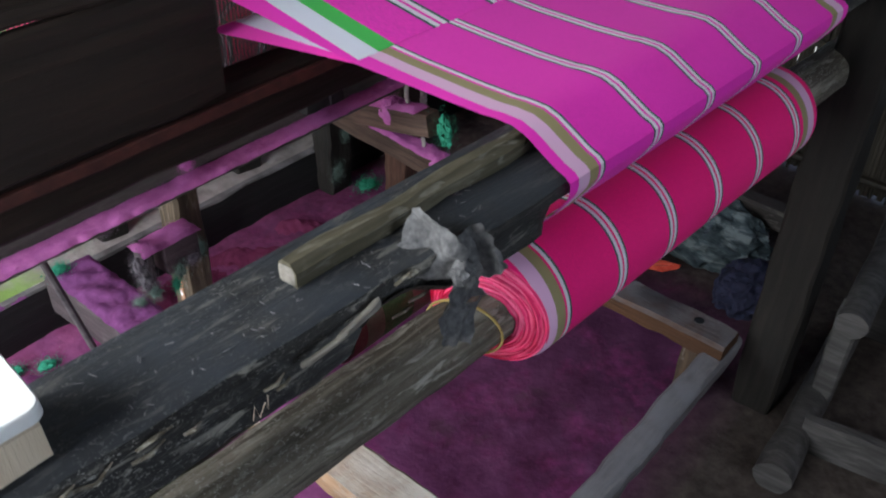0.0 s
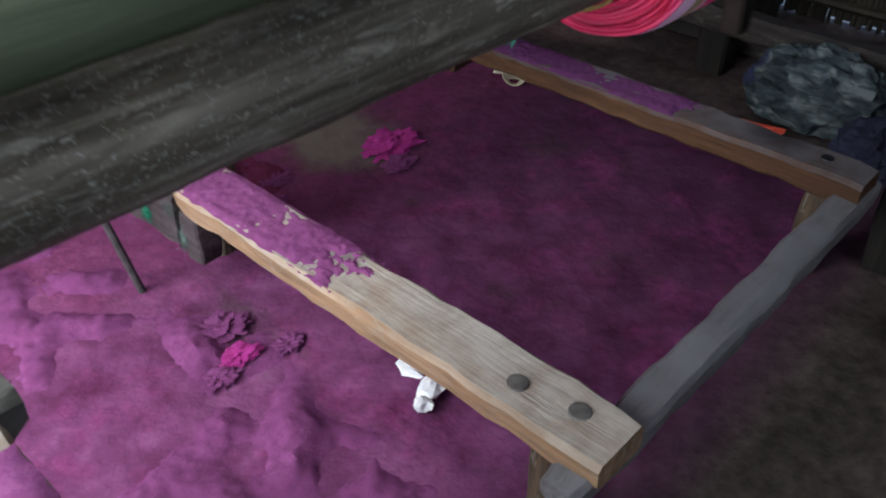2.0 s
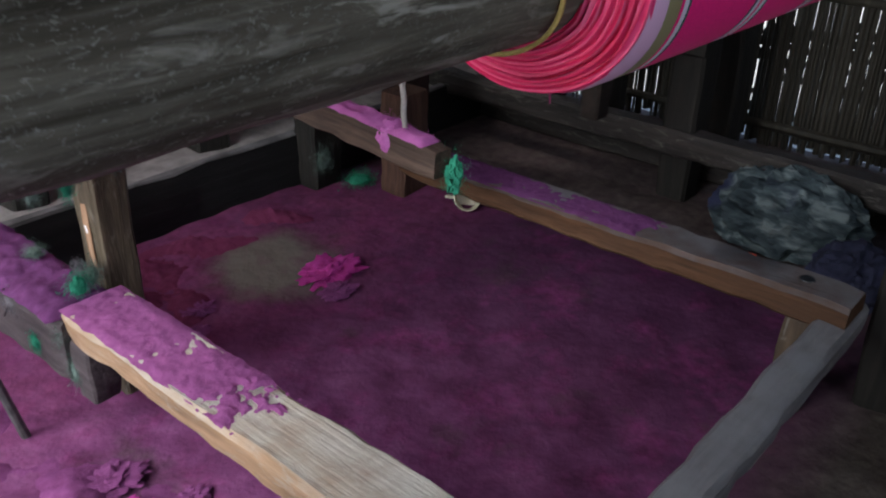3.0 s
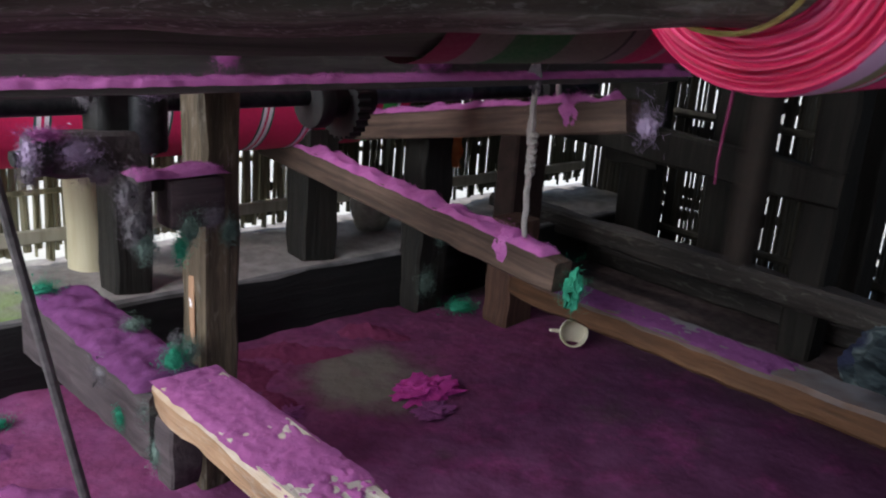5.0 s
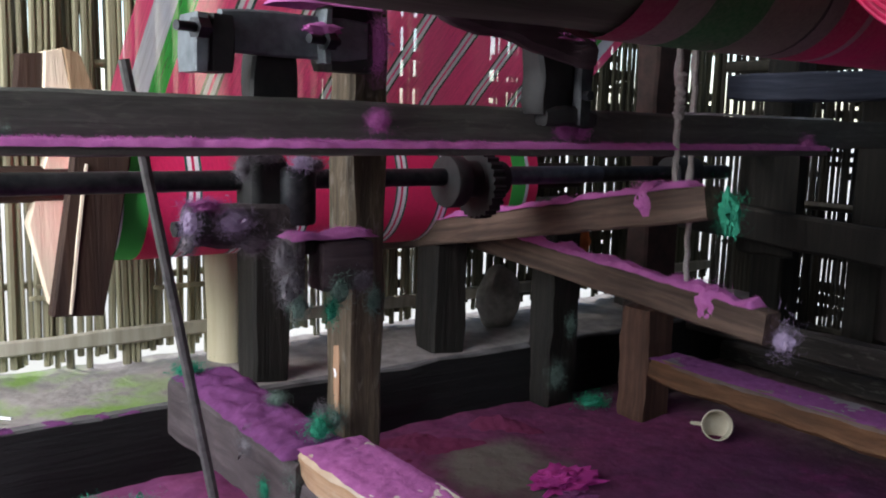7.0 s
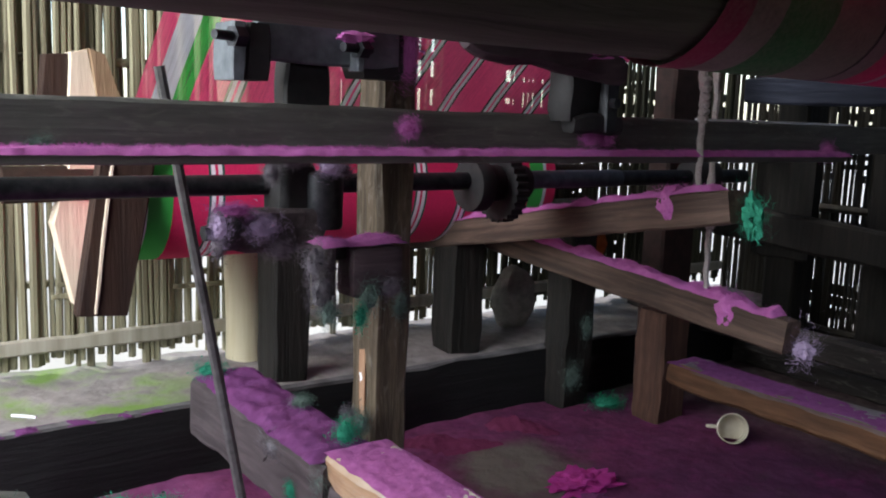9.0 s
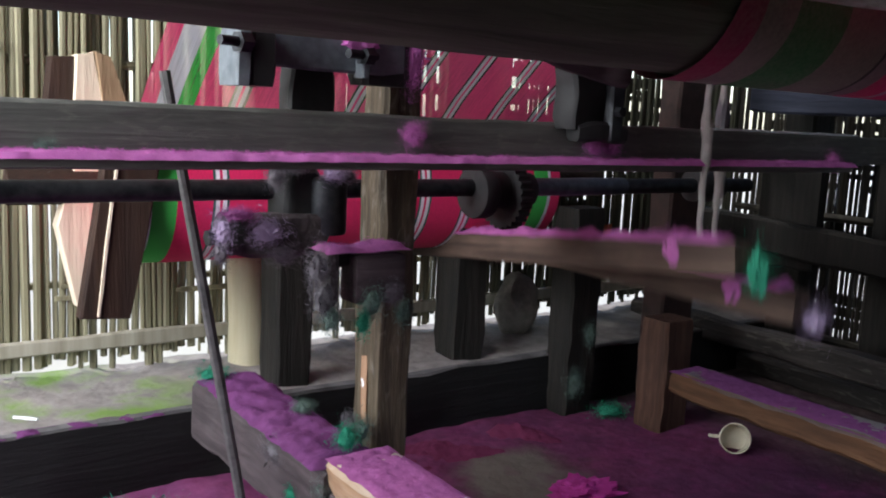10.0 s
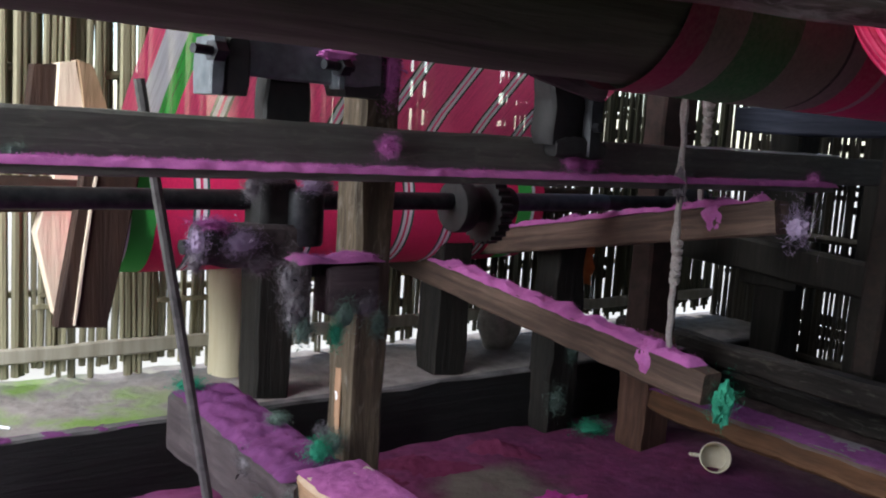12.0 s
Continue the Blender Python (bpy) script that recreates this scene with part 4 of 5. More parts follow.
for k in range(70):
    x, y = rb.uniform(0.28, 0.75), rb.uniform(0.43, 0.52)
    a = rb.uniform(0, 6.28)
    L = rb.uniform(0.002, 0.009)
    part("straw", pole([(x, y, 1.0335), (x + L * math.cos(a), y + L * math.sin(a), 1.0345)], 0.0006, 4), RAW_X, breast)
thread = [(x, y + 0.016, z) for x, y, z in ((0.392, 0.414, 0.966), (0.395, 0.412, 0.984), (0.398, 0.411, 0.968), (0.405, 0.411, 0.982), (0.408, 0.412, 0.970), (0.410, 0.413, 0.986))]
part("thread", pole(thread, 0.0006, 5), PALE_WOOD, breast, "loose pale thread")
askew(breast)

stick_bm = bmesh.new()
rings = []
for k in range(40):
    x = 0.488 + 0.0295 * k
    y = 0.491 + 0.0008 * k / 2 + 0.002 * math.sin(k * 1.05)
    w, h = 0.0135 + 0.0016 * math.sin(k * 0.9), 0.0125 + 0.0012 * math.sin(k * 0.7 + 1)
    j = lambda q: 0.0018 * noise.noise(Vector((k * 0.9, q, 1.0)))
    rings.append([Vector((x, y + a * w + j(n), 1.0455 + c * h + j(n + 5))) for n, (a, c) in enumerate(((1, -0.8), (1, 0.5), (0.5, 0.95), (-0.4, 1), (-1, 0.4), (-0.95, -0.9)))])
rings_mesh(rings, into=stick_bm)
stick = thing("stick", (0.6, 0.503, 1.033), "rough split stick lying on the breast beam under the cloth", "stick")
part("rod", stick_bm, wood("stick_wood", (0.040, 0.036, 0.022), (0.10, 0.088, 0.058), (0.21, 0.185, 0.13), "x", 0.5), stick)
part("cut_end", timber((0.4855, 0.4905, 1.0455), (0.4885, 0.491, 1.0455), 0.022, 0.021, 0.001, 0.003, 2, 3.0), SPLIT, stick, "pale greyed cut end")
askew(stick)

AX, AZ = 0.482, 0.826
roller = thing("cloth_roller", (1.0, AX, 0.74), "log roller with pink cloth wound on it", "roller")
part("log", pole(line((-0.5, AX, AZ), (1.95, AX, AZ), 90), 0.042, 22, 0.004, 6.0), LOG, roller, "cracked grey-brown log")
ROLLX0, ROLLX1, RR = 0.765, 1.49, 0.083
# same cloth without the violet skylight tint
ROLLCLOTH = cloth_mat("pink_striped_cloth_wound", ROLLX0 - 1.0, ROLLX1 - 1.0, p=(0.95, 0.016, 0.215))


def layered_edges():
    m = Mat("pink_cloth_edges", 0.9, 0.0, 0.1)
    r = m.math("SQRT", m.math("ADD", m.math("POWER", m.axis(1), 2.0), m.math("POWER", m.math("SUBTRACT", m.axis(2), AZ - 0.74), 2.0)))
    w = m.math("SINE", m.math("ADD", m.math("MULTIPLY", r, 1500.0), m.math("MULTIPLY", m.noise(25.0, 3), 7.0)))
    c = m.ramp(m.math("MULTIPLY_ADD", w, 0.5, 0.5), [(0.0, (0.70, 0.03, 0.15)), (0.45, (0.86, 0.08, 0.24)), (0.8, (0.94, 0.21, 0.38))])
    m.colour(m.mix(m.ramp(m.noise(60.0, 4), [(0.4, (0, 0, 0)), (0.7, (0.6,) * 3)]), c, (0.85, 0.09, 0.24)))
    m.bump(w, 0.4, 0.002)
    return m.m


END = layered_edges()
rbm = bmesh.new()
n = 56
rings = []
for i in range(60):
    k = i / 59
    x = ROLLX0 + (ROLLX1 - ROLLX0) * k
    slant = 0.022 * (1 - k) ** 3
    r = RR + (0.0 if 0 < i < 59 else -0.003)
    rings.append([Vector((x - slant * math.cos(2 * math.pi * j / n), AX + (r + 0.0012 * noise.noise(Vector((x * 9, math.cos(2 * math.pi * j / n), math.sin(2 * math.pi * j / n))))) * math.cos(2 * math.pi * j / n), AZ + r * math.sin(2 * math.pi * j / n))) for j in range(n)])
rings_mesh(rings, cap=False, into=rbm)
roll_part = part("wound_cloth", rbm, ROLLCLOTH, roller)
eb = bmesh.new()
rr = random.Random(9)
rings = []
layers = 15
for i in range(layers * 2 + 1):
    r = 0.0415 + (RR - 0.002 - 0.0415) * i / (layers * 2)
    out = (rr.uniform(0.0, 0.004) if i % 2 else rr.uniform(-0.003, -0.001)) + 0.018 * (1 - i / (layers * 2))
    rings.append([Vector((ROLLX0 - out - 0.022 * math.cos(2 * math.pi * j / n) + 0.004 * noise.noise(Vector((math.cos(2 * math.pi * j / n) * 2, math.sin(2 * math.pi * j / n) * 2, i * 0.35))), AX + r * math.cos(2 * math.pi * j / n), AZ + r * math.sin(2 * math.pi * j / n))) for j in range(n)])
rings_mesh(rings, cap=False, into=eb)
part("cloth_edges", eb, END, roller, "uneven layered edges of the wound cloth")
eb = bmesh.new()
rings_mesh([[Vector((ROLLX1 - 0.001, AX + r * math.cos(2 * math.pi * j / n), AZ + r * math.sin(2 * math.pi * j / n))) for j in range(n)] for r in (0.0415, 0.077)], cap=False, into=eb)
part("cloth_edges", eb, END, roller)
loop = [(0.722 - 0.006 * math.sin(t) - 0.02 * math.cos(t), AX + 0.0455 * math.cos(t), AZ + 0.0455 * math.sin(t)) for t in [2 * math.pi * k / 40 for k in range(41)]]
part("string_loop", pole(loop, 0.0018, 6), STRING, roller, "yellow string round the log")
askew(roller)

# ---- take-up drum under the cloth ----
DY, DZ, DR = 0.565, 0.813, 0.058
DRUMX0, DRUMX1 = 0.645, 1.55
drum = thing("take_up_roller", (1.0, DY, 0.78), "dark greenish wooden drum with pink cloth running round it", "roller")
part("log", pole(line((-0.6, DY, DZ), (1.98, DY, DZ), 60), [DR - 0.004 for k in range(61)], 24, 0.002, 3.0), DRUM_WOOD, drum)


def drum_cloth():
    m = Mat("pink_cloth_with_green_border", 0.85, 0.0, 0.15)
    e = m.math("SUBTRACT", m.axis(0), DRUMX0 - 1.0)
    # the olive border painted green, the look it has in shade
    c = m.ramp(e, [(0.0, (0.40, 0.03, 0.12)), (0.014, (0.30, 0.30, 0.25)), (0.045, (0.03, 0.24, 0.07)), (0.10, (0.24, 0.26, 0.20)), (0.158, (0.03, 0.04, 0.04)), (0.162, (0.28, 0.25, 0.24)),
                   (0.180, (0.74, 0.02, 0.18)), (0.212, (0.55, 0.35, 0.42)), (0.222, (0.76, 0.02, 0.20))], True)
    m.colour(m.mix(m.ramp(m.noise(14.0, 4), [(0.3, (0.2,) * 3), (0.7, (0.65,) * 3)]), c, m.ramp(m.noise(300.0, 2), [(0.3, (0.07, 0.08, 0.06)), (0.7, (0.17, 0.18, 0.14))])))
    m.bump(m.noise(900.0, 2), 0.25, 0.0006)
    return m.m


dcb = bmesh.new()
rings_mesh([[Vector((DRUMX0 + (DRUMX1 - DRUMX0) * i / 40 + 0.012 * (1 - i / 40) * math.sin(2 * math.pi * j / 40 + 0.6), DY + DR * math.cos(2 * math.pi * j / 40), DZ + DR * math.sin(2 * math.pi * j / 40))) for j in range(40)] for i in range(41)], cap=False, into=dcb)
part("cloth", dcb, drum_cloth(), drum, "pink cloth with a green border round the drum")

thread_pts = [(1.10 + 0.004 * math.sin(k * 0.8), 0.60, 0.768 - 0.02 * k) for k in range(8)]
part("loose_thread", pole(thread_pts, [0.0026 - 0.0002 * k for k in range(8)], 6, 0.0004), LINT_RED, drum, "loose pink thread hanging from the cloth")

# ---- rag, white-topped block, cup, paper, clothes ----


def rag_mesh(strips, seed):
    bm = bmesh.new()
    for s in strips:
        p0, p1, w0, w1 = s
        a, b = Vector(p0), Vector(p1)
        nu, nv = 12, 9
        g = {}
        d, side, up = frame_of(a, b, (0.2, 1, 0.3))
        for i in range(nu + 1):
            k = i / nu
            w = (w0 + (w1 - w0) * k) * (1 + 0.22 * noise.noise(Vector((k * 7, seed * 3, 0.5))))
            for j in range(nv + 1):
                u = (j / nv - 0.5) * 2
                q = k * (1 + 0.16 * noise.noise(Vector((u * 3.5, seed * 2, 4.0))))
                p = a + d * q + side * u * w + up * (0.004 * math.sin(u * 5 + seed + k * 3) + 0.014 * noise.noise((a + d * k + side * u * w) * 30 + Vector((seed, 0, 0))))
                g[i, j] = bm.verts.new(p)
        for i in range(nu):
            for j in range(nv):
                bm.faces.new((g[i, j], g[i + 1, j], g[i + 1, j + 1], g[i, j + 1]))
    return bm


rag = thing("rag", (0.645, 0.41, 1.0), "torn grey rag knotted round the breast beam", "rag")
part("knot", blob((0.634, 0.402, 1.012), (0.014, 0.010, 0.014), 3.0, 0.4, 3), RAG, rag)
part("upper_tail", rag_mesh([((0.634, 0.404, 1.016), (0.606, 0.462, 1.043), 0.020, 0.050)], 1.0), RAG, rag)
part("upper_tail", rag_mesh([((0.655, 0.425, 1.037), (0.668, 0.400, 0.985), 0.022, 0.024)], 5.0), RAG, rag)
part("hanging_tail", rag_mesh([((0.634, 0.400, 1.010), (0.628, 0.397, 0.972), 0.010, 0.036)], 2.0), RAG, rag)
part("hanging_tail", rag_mesh([((0.628, 0.397, 0.974), (0.618, 0.396, 0.926), 0.036, 0.018)], 2.6), RAG, rag)
askew(rag)

block = thing("white_topped_block", (0.06, 0.50, 1.033), "wooden block with a white laminate top on the breast beam", "block")
part("body", timber((-0.06, 0.492, 1.056), (0.236, 0.492, 1.056), 0.085, 0.045, 0.0005, 0.004, 6, 2.0), PALE_WOOD, block)
tb = bmesh.new()
pts = []
for cx, cy, a0 in ((0.230, 0.523, 0), (-0.055, 0.523, 90), (-0.055, 0.461, 180), (0.230, 0.461, 270)):
    for k in range(6):
        a = radians(a0 + 18 * k)
        pts.append((cx + 0.013 * math.cos(a), cy + 0.013 * math.sin(a)))
rings_mesh([[Vector((x, y, z)) for x, y in pts] for z in (1.079, 1.0905)] + [[Vector((0.09 + (x - 0.09) * 0.992, 0.492 + (y - 0.492) * 0.97, 1.0925)) for x, y in pts]], into=tb)
part("top", tb, WHITE, block, "white laminate top")
part("screw_hole", pole([(0.212, 0.478, 1.0915), (0.212, 0.478, 1.0929)], 0.003, 10), RUBBER, block)
askew(block)


def lathe(profile, n=32):
    bm = bmesh.new()
    rings_mesh([[Vector((r * math.cos(2 * math.pi * k / n), r * math.sin(2 * math.pi * k / n), z)) for k in range(n)] for r, z in profile], into=bm)
    return bm


cup = thing("cup", (1.877, 1.345, 0.0), "small cream enamel cup lying tipped on the floor", "cup")
tip = Matrix.Translation((1.877, 1.345, 0.031)) @ Matrix.Scale(0.84, 4) @ look((0, 0, 0), (0.75, 0.62, -0.35)).to_3x3().to_4x4()
cbm = lathe([(0.026, -0.035), (0.036, -0.03), (0.0395, -0.01), (0.041, 0.035), (0.0385, 0.036), (0.037, -0.008), (0.033, -0.027), (0.004, -0.028)])
bmesh.ops.transform(cbm, matrix=tip, verts=cbm.verts)
part("body", cbm, ENAMEL, cup)
hb = pole([(-0.040, 0.0, 0.02), (-0.056, 0.0, 0.022), (-0.064, 0.0, 0.008), (-0.060, 0.0, -0.010), (-0.040, 0.0, -0.014)], 0.005, 8)
bmesh.ops.transform(hb, matrix=tip, verts=hb.verts)
part("handle", hb, ENAMEL, cup)

pb = bmesh.new()
for k, (x, y, z, s) in enumerate(((0.885, 0.715, 0.02, (0.03, 0.02, 0.014)), (0.93, 0.70, 0.02, (0.028, 0.014, 0.012)), (0.89, 0.77, 0.022, (0.016, 0.03, 0.01)), (0.85, 0.70, 0.015, (0.02, 0.016, 0.010)))):
    blob((x, y, z), s, k * 5.0, 0.6, 2, 1.8, into=pb)
solo("paper_scrap", pb, PAPER, (0.89, 0.72, 0.0), "crumpled scrap of white paper on the pink floor", "paper", smooth=False)


def heap(at, size, seed, rough):
    bm = bmesh.new()
    bmesh.ops.create_icosphere(bm, subdivisions=5, radius=1.0)
    for v in bm.verts:
        p = v.co.copy()
        f = 1 - abs(noise.noise(p * 2.2 + Vector((seed, 0, 0)))) * 2
        g = 1 - abs(noise.noise(p * 5.1 + Vector((0, seed, 0)))) * 2
        k = 1 + rough * (0.6 * f + 0.35 * g) * 0.5
        v.co = Vector((p.x * size[0] * k, p.y * size[1] * k, max(p.z, -0.4) * size[2] * k)) + Vector(at)
    return bm


solo("crumpled_cloth", heap((2.22, 0.66, 0.065), (0.10, 0.15, 0.105), 4.0, 0.65), CHECKED, (2.22, 0.66, 0.0), "heap of faded blue-grey checked cloth on the floor", "cloth")
solo("crumpled_cloth", heap((2.08, 0.47, 0.04), (0.09, 0.07, 0.07), 9.0, 0.6), simple("navy_cloth", (0.01, 0.012, 0.03), (0.03, 0.033, 0.07), 0.9), (2.08, 0.47, 0.0), "dark navy cloth crumpled on the floor", "cloth")
solo("red_strip", pole([(2.02, 0.81, 0.02), (2.03, 0.76, 0.03), (2.045, 0.72, 0.026), (2.06, 0.67, 0.03), (2.03, 0.70, 0.025), (2.00, 0.77, 0.022)], [0.006, 0.012, 0.012, 0.010, 0.010, 0.006], 7, 0.004, 2.0), RED_RAG, (2.04, 0.69, 0.01), "red plastic strip on the floor", "strip")

# ---- stool lying on its side beside the loom ----
stool = thing("stool", (1.75, 0.05, 0.0), "worn grey wooden stool lying on its side on the floor", "stool")
part("leg", pole(line((1.50, 0.145, 0.045), (2.15, 0.20, 0.05), 8), [0.042] * 2 + [0.036] * 7, 14, 0.003, 1.0), STOOL_WOOD, stool)
part("leg", pole(line((1.62, -0.20, 0.045), (2.20, -0.16, 0.05), 8), 0.036, 14, 0.003, 2.0), STOOL_WOOD, stool)
part("leg", pole(line((1.72, 0.14, 0.34), (2.16, 0.18, 0.36), 8), 0.034, 14, 0.003, 3.0), STOOL_WOOD, stool)
part("rail", timber((1.66, 0.15, 0.06), (1.72, -0.20, 0.06), 0.035, 0.10, 0.002, 0.006, 8, 1.0), STOOL_WOOD, stool)
part("rail", timber((1.80, 0.155, 0.05), (1.80, 0.16, 0.35), 0.035, 0.05, 0.002, 0.006, 8, 2.0, up=(0, 1, 0)), STOOL_WOOD, stool)
part("seat", timber((2.17, -0.22, 0.20), (2.17, 0.22, 0.20), 0.035, 0.40, 0.002, 0.006, 8, 3.0), STOOL_WOOD, stool)

# ---- low stand beside the roller ----
stand = thing("low_stand", (0.15, 0.6, 0.0), "low wooden stand dusted with pink lint, a ragged block on it", "stand")
part("top", timber((0.16, 0.40, 0.485), (0.16, 0.655, 0.485), 0.215, 0.03, 0.002, 0.005, 8, 3.0), RAW_Y, stand)
for lx, ly in ((0.09, 0.44), (0.23, 0.44), (0.09, 0.62), (0.23, 0.62)):
    part("leg", timber((lx, ly, -0.01), (lx, ly, 0.471), 0.035, 0.035, 0.002, 0.004, 6, lx + ly, up=(0, 1, 0)), POST_WOOD, stand)
part("lint", lint_sheet(0.054, 0.266, 0.402, 0.60, 0.499, 0.008, 21.0, 0.008, 0.012, -3.0, 300), LINT, stand)
part("block", timber((0.10, 0.70, 0.468), (0.297, 0.70, 0.468), 0.085, 0.055, 0.006, 0.010, 10, 8.0), DARK_X, stand, "splintered grey block end")
part("lint_tuft", fluff((0.17, 0.725, 0.500), (0.03, 0.014, 0.010), 9.0, 400), LINT_WISP, stand)
part("lint_tuft", fluff((0.285, 0.70, 0.470), (0.014, 0.02, 0.018), 11.0, 300), LINT_WISP, stand)
part("lint_tuft", fluff((0.245, 0.735, 0.503), (0.012, 0.012, 0.008), 4.0, 300), LINT_GREEN, stand)

# ---- things seen past the loom ----
solo("stone", blob((1.765, 2.0, 0.215), (0.065, 0.055, 0.085), 6.0, 0.2, 3, 1.4), simple("grey_stone", (0.16, 0.15, 0.13), (0.3, 0.28, 0.25), 0.9), (1.765, 2.0, 0.14), "rough grey stone on the bank", "stone")
solo("orange_rag", rag_mesh([((1.795, 1.735, 0.475), (1.800, 1.74, 0.365), 0.034, 0.03)], 4.0), ORANGE_RAG, (1.795, 1.735, 0.36), "dull orange rag hanging on the squat post", "rag")
side_frame = thing("far_side_timbers", (2.35, 1.5, 0.0), "dark heavy timbers of the loom's far side frame", "frame")
part("beam", timber((2.34, 0.9, 0.812), (2.34, 1.69, 0.812), 0.10, 0.072, 0.003, 0.006, 10, 1.0), NAVY_WOOD, side_frame, "blue-black timber")
part("beam", timber((2.05, 1.60, 0.68), (2.8, 1.60, 0.68), 0.08, 0.05, 0.003, 0.006, 8, 2.0), DARK_X, side_frame)
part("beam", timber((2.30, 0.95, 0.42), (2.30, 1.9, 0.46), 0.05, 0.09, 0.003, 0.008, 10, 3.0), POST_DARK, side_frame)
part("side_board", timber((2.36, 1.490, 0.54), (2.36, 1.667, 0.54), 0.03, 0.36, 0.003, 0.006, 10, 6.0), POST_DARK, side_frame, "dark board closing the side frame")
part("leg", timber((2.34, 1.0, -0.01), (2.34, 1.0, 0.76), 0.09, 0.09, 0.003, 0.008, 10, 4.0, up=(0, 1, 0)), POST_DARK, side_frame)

solo("white_stick", pole([(0.468, 1.86, 0.150), (0.487, 1.835, 0.153), (0.500, 1.818, 0.154)], [0.003, 0.003, 0.0025], 8), PAPER, (0.485, 1.84, 0.145), "short thin white stick on the earth bank", "stick")

# pink clumps on the floor
CLUMPS = ((1.41, 1.35, 0.062), (1.36, 1.27, 0.035), (0.74, 1.10, 0.045), (0.72, 1.02, 0.03), (0.80, 0.98, 0.025), (0.66, 1.0, 0.03), (0.95, 1.0, 0.03), (1.05, 1.35, 0.035), (1.12, 1.42, 0.03),
          (1.0, 1.45, 0.045), (0.70, 0.84, 0.022), (0.76, 0.72, 0.02), (1.25, 0.95, 0.018), (1.42, 0.62, 0.015), (1.2, 0.6, 0.016), (1.5, 1.0, 0.014), (0.70, 1.22, 0.05), (0.66, 1.30, 0.04), (0.98, 0.86, 0.02))
for k, (x, y, r) in enumerate(CLUMPS[:10]):
    bm = blob((x, y, 0.006), (r * 1.05, r * 0.75, r * 0.22), k * 2.7, 0.75, 4, 3.2)
    solo("lint_clump", bm, LINT_HOT if k % 3 == 0 else LINT_FLOOR, (x, y, 0.0), "clump of pink cotton lint on the floor", "lint", "clumps of lint")
MATS = ((0.34, 0.80, 0.52, 1.02, 0.018, 3.0, LINT_FLOOR), (0.56, 0.80, 0.95, 1.22, 0.020, 5.0, LINT_FLOOR), (0.92, 1.62, 1.56, 1.76, 0.030, 7.0, LINT_RED),
        (0.92, 1.20, 1.36, 1.62, 0.022, 11.0, LINT_RED), (0.20, 0.73, 1.15, 1.76, 0.022, 13.0, LINT_FLOOR))
for x0, x1, y0, y1, thick, sd, mat in MATS:
    solo("lint_mat", lint_sheet(x0, x1, y0, y1, -0.012, thick + 0.012, sd, 0.008, 0.13, -3.0, 300, wave=0.9, freq=11), mat, ((x0 + x1) / 2, (y0 + y1) / 2, 0.0), "ragged mat of pink cotton lint on the floor", "lint", "", "stuff")
for k, (x, y) in enumerate(((0.668, 1.66), (0.60, 1.70))):
    solo("lint_clump", fluff((x, y, 0.014), (0.035, 0.026, 0.014), k + 30.0, 500), LINT_GREEN, (x, y, 0.0), "clump of green cotton lint on the floor", "lint", "clumps of lint")

# ---- the parts that move: treadles, cords, sley and picking lever ----
PIVOT_Y = 2.04
PIVOTS = {1.45: 0.40, 1.60: 0.425}


def treadle(x, tail, seed):
    PIVOT_Z = PIVOTS[x]
    t = thing("treadle", (x, PIVOT_Y, PIVOT_Z), "wooden treadle capped with pink lint, a green tuft at its tip", "treadle", "treadles")
    y1 = 1.06 if tail else 1.045
    part("bar", timber((x, PIVOT_Y + 0.05, PIVOT_Z), (x, y1, PIVOT_Z), 0.05, 0.060, 0.0015, 0.004, 22, seed), TREADLE_WOOD, t)
    part("lint", lint_sheet(x - 0.028, x + 0.028, y1 + 0.03, PIVOT_Y - 0.15, PIVOT_Z + 0.027, 0.022, seed, 0.006, 0.014, -3.0, 1600), LINT, t, "fluffy pink lint")
    wrap = blob((x, y1 + 0.13, PIVOT_Z + 0.012), (0.031, 0.030, 0.034), seed, 0.22, 4, 2.2)
    part("lint_wrap", fuzz(wrap, [(x, y1 + 0.13, PIVOT_Z + 0.04)], 260, (0.014, 0.022, 0.006), 0.009, rnd=random.Random(int(seed))), LINT, t)
    tuft = blob((x + 0.012, y1 - 0.02, PIVOT_Z - 0.02), (0.012, 0.016, 0.034) if tail else (0.014, 0.018, 0.014), seed + 2, 0.5, 4, 2.4)
    part("tip_tuft", fuzz(tuft, [(x + 0.012, y1 - 0.02, PIVOT_Z - 0.02)], 320, (0.010, 0.012, 0.020), 0.022, rnd=random.Random(int(seed) + 1)), LINT_GREEN if tail else LINT_PALE, t, "ragged tuft of lint")
    return t


treadle_a = treadle(1.45, True, 3.0)
treadle_b = treadle(1.60, False, 7.0)


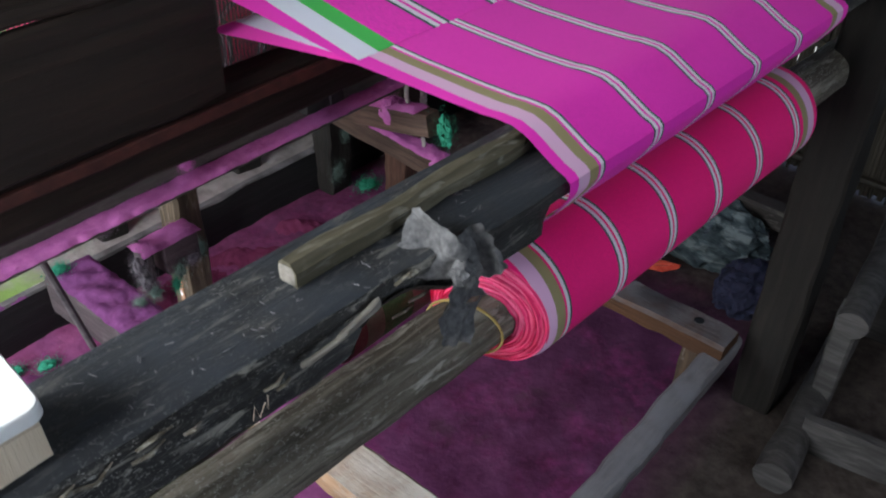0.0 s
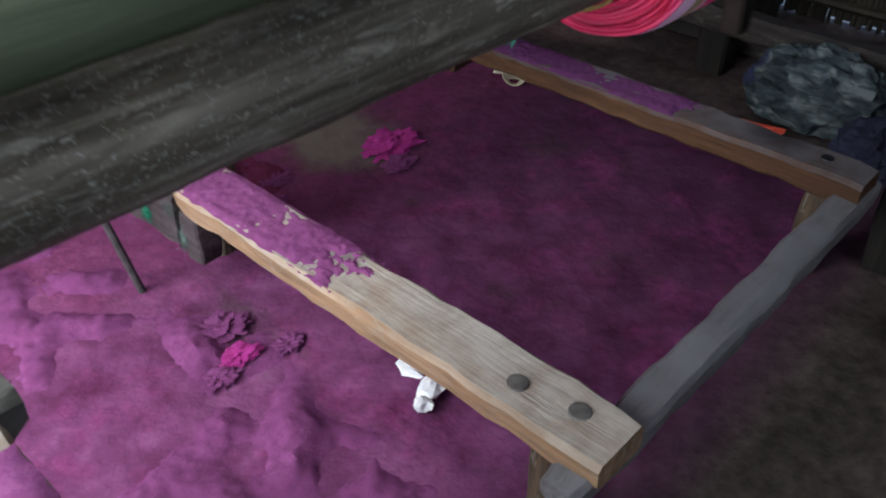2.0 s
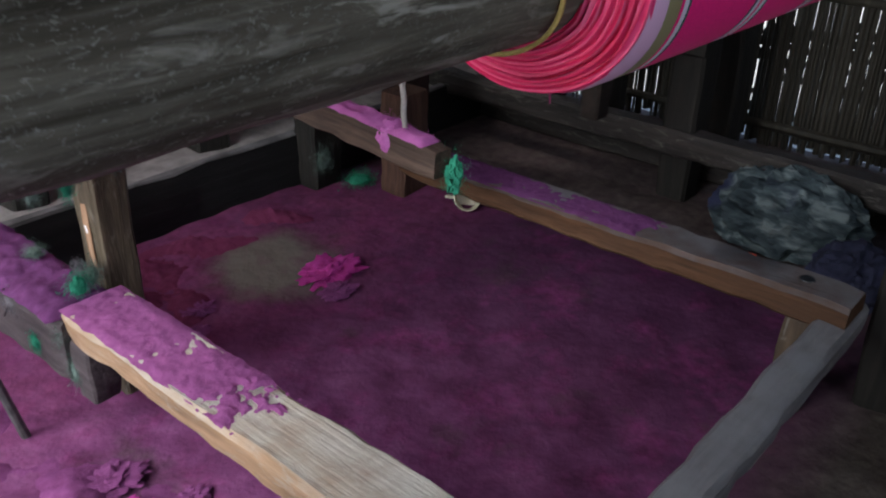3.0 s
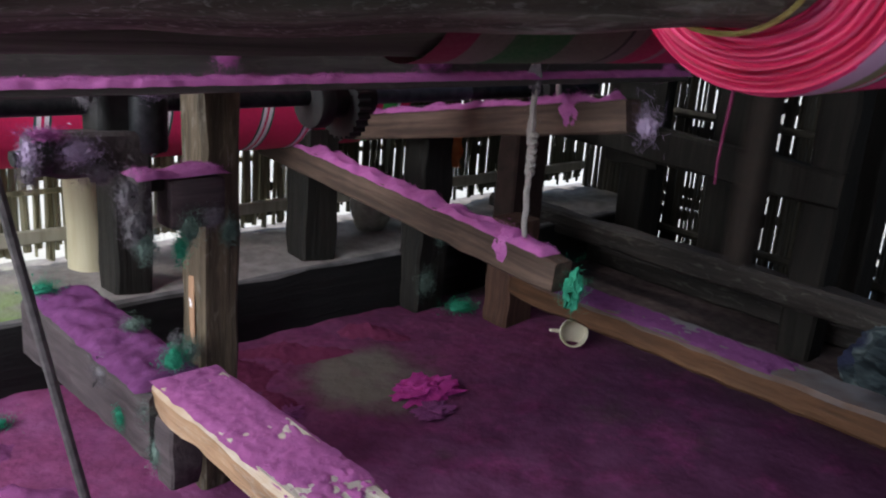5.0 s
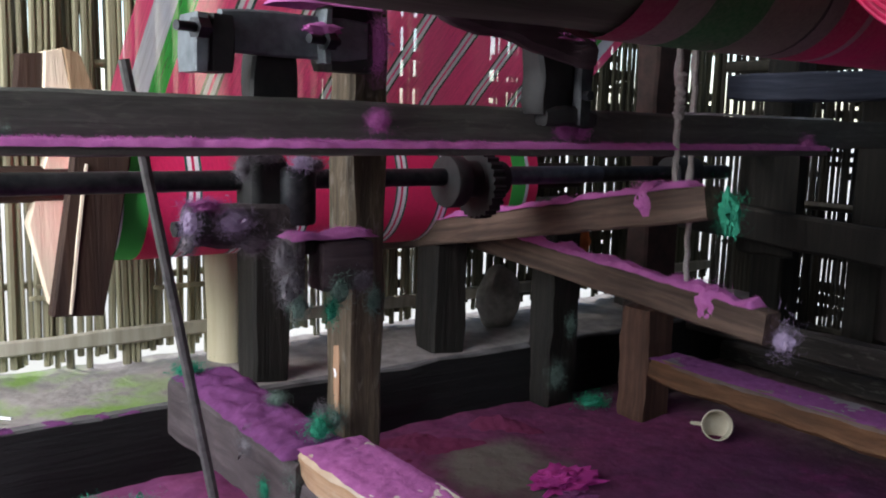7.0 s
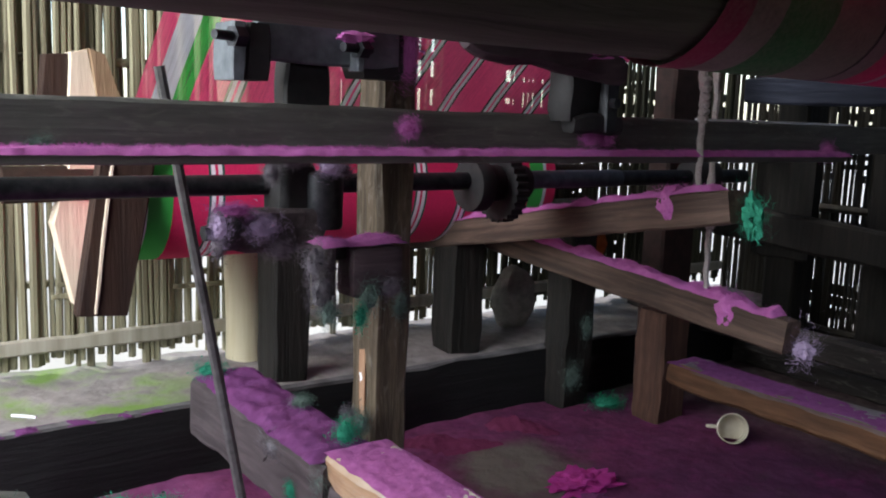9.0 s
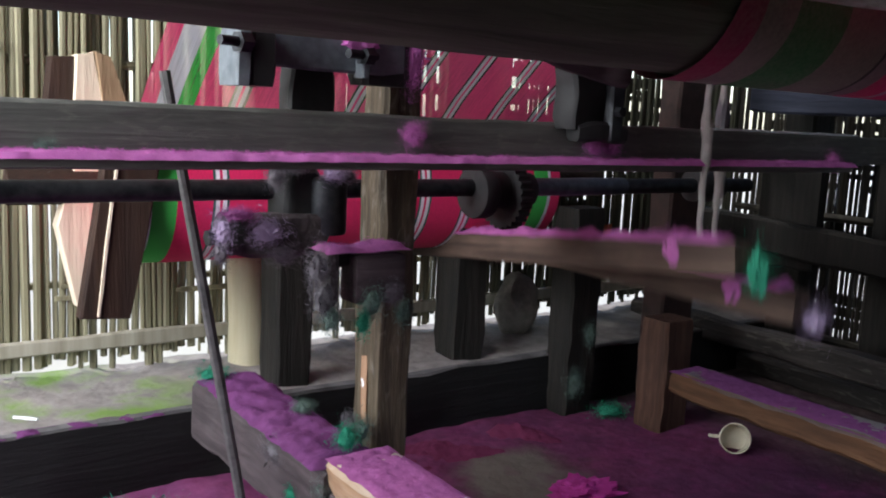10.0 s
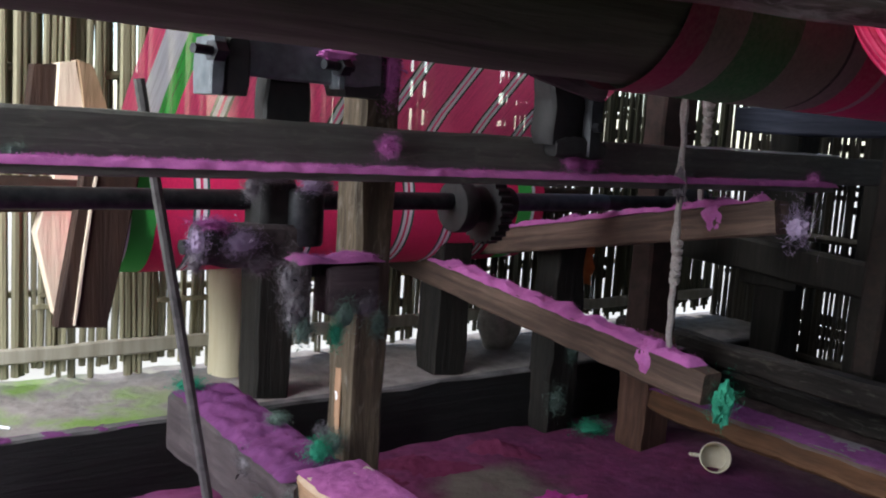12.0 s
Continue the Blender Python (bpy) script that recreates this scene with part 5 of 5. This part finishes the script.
def cord(x, y, z0):
    c = thing("rope", (x, y, z0), "knotted grey cord from the treadle up to the shafts", "cord", "treadle cords")
    pts = [Vector((x + 0.002 * math.sin(k * 1.9), y + 0.02 * (k / 40), z0 + 0.62 * k / 40)) for k in range(41)]
    part("strand", pole(pts, 0.0055, 7, 0.001), ROPE, c)
    pts = [Vector((x + 0.006 + 0.004 * math.sin(k * 0.9), y + 0.008 + 0.004 * math.cos(k * 0.9) + 0.02 * (k / 40), z0 + 0.62 * k / 40)) for k in range(8, 41)]
    part("strand", pole(pts, 0.0035, 6, 0.001), ROPE, c)
    for k in range(6):
        part("knot", blob((x + 0.003, y + 0.004, z0 + 0.13 + 0.013 * k), (0.010, 0.010, 0.008), k + x, 0.4), ROPE, c)
    part("lint_tuft", fuzz(blob((x, y + 0.01, z0 + 0.30), (0.012, 0.012, 0.03), x * 7, 0.5, 3), [(x, y + 0.01, z0 + 0.3)], 60, (0.008, 0.008, 0.03), 0.018), LINT_GREY, c)
    return c


cord_a = cord(1.45, 1.16, 0.45)
cord_b = cord(1.60, 1.24, 0.45)

sley = thing("sley", (1.0, 1.0, 0.86), "dark brown wooden sley swinging with its reed", "sley")
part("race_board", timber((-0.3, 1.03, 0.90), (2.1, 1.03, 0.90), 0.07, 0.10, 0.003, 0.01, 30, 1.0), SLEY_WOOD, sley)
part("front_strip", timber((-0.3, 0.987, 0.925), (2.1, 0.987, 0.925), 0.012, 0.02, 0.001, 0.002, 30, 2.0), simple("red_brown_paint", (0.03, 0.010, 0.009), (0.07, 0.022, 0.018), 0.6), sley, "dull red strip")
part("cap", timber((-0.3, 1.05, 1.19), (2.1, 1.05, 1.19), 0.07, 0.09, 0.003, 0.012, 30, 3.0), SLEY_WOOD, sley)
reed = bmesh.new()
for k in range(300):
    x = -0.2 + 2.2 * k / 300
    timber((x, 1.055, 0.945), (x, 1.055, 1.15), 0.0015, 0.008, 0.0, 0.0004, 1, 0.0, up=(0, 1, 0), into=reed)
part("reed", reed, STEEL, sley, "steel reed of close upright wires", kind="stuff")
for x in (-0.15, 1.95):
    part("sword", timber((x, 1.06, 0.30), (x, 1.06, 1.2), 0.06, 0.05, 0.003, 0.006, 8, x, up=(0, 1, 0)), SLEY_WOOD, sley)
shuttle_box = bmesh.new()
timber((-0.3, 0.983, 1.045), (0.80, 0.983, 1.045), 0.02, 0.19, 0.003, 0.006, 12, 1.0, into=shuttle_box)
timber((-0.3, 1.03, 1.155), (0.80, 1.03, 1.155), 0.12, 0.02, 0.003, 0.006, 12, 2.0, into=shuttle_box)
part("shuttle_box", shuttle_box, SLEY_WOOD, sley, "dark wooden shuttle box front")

lever = thing("picking_lever", (1.02, 1.12, 0.84), "dark red-brown lever jerking below the sley", "lever")
part("arm", timber((0.90, 1.12, 0.838), (1.19, 1.12, 0.785), 0.03, 0.042, 0.004, 0.008, 14, 2.0), DUSTY_DARK, lever)
part("lint", lint_sheet(1.09, 1.19, 1.105, 1.135, 0.800, 0.014, 44.0, 0.006, 0.010, -3.0, 500), LINT, lever)

# ---- slats, last because there are many ----
rs = random.Random(21)
slats_light = [slat_mesh("slat", 0.024, b, BAMBOO) for b in (-0.006, -0.003, 0.0, 0.003, 0.006)]
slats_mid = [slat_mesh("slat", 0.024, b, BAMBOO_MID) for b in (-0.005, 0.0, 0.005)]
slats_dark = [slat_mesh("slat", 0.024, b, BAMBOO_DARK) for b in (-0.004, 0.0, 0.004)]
slat_wall(wall_back, "x", -1.0, 1.40, 2.135, 0.150, 2.42, slats_light, 0.42, rs, 0.0028)
slat_wall(wall_back, "x", 1.40, 1.62, 2.135, 0.165, 2.42, slats_light, 0.20, rs, 0.0030)
# same slats as further left, in the shaded colour
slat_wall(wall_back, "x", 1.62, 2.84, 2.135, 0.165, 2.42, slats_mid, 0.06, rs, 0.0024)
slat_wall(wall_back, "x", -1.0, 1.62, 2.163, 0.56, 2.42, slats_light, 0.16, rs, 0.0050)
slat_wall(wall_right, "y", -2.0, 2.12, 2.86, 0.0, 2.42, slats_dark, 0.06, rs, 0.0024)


def motions():
    """The loom's beat: one full turn of the treadles in 0.9 s, one stroke of the sley in half that."""
    beat, first = 0.8975, 4.43
    up_a, down_a = -10.6, 4.1
    ups = [first + beat * k for k in range(-6, 10)]

    def rows_for(shift, make):
        rows = []
        for u in ups:
            c = u + shift
            rows += [(c - 0.13, make(1.0)), (c, make(1.03)), (c + 0.13, make(1.0)), (c + 0.222, make(0.5)), (c + 0.315, make(0.0)), (c + 0.445, make(-0.03)), (c + 0.575, make(0.0)), (c + 0.668, make(0.5))]
        return [(t, m) for t, m in rows if -0.3 < t < 12.4]

    def tread(x):
        return lambda k: pose(x, PIVOT_Y, PIVOTS[x], down_a + (up_a - down_a) * k)

    def lifted(x, y, arm):
        z = lambda k: PIVOTS[x] + 0.03 - arm * math.sin(radians(down_a + (up_a - down_a) * k))
        return lambda k: pose(x, y, z(k))

    walk(treadle_a, rows_for(0.0, tread(1.45)))
    walk(treadle_b, rows_for(0.445, tread(1.60)))
    walk(cord_a, rows_for(0.0, lifted(1.45, 1.16, 0.88)))
    walk(cord_b, rows_for(0.445, lifted(1.60, 1.24, 0.80)))

    def swing(k):
        return pose(1.0, 1.04 - 0.29 * k, 0.86 - 0.012 * k, 3.0 - 6.0 * k)

    def flick(k):
        return pose(1.02, 1.12, 0.86 - 0.03 * k, 0, -6 * k)

    strokes = [0.165 + beat / 2 * k for k in range(-2, 29)]
    walk(sley, [(t, m) for s in strokes for t, m in ((s - 0.165, swing(0.27)), (s - 0.11, swing(0.38)), (s - 0.06, swing(0.8)), (s, swing(1.0)), (s + 0.06, swing(0.8)), (s + 0.11, swing(0.38)), (s + 0.165, swing(0.2)), (s + 0.2225, swing(0.12))) if -0.3 < t < 12.4])
    walk(lever, [(t, m) for u in ups for t, m in ((u - 0.14, flick(0.0)), (u + 0.06, flick(1.0)), (u + 0.26, flick(0.0))) if -0.3 < t < 12.4])


motions()
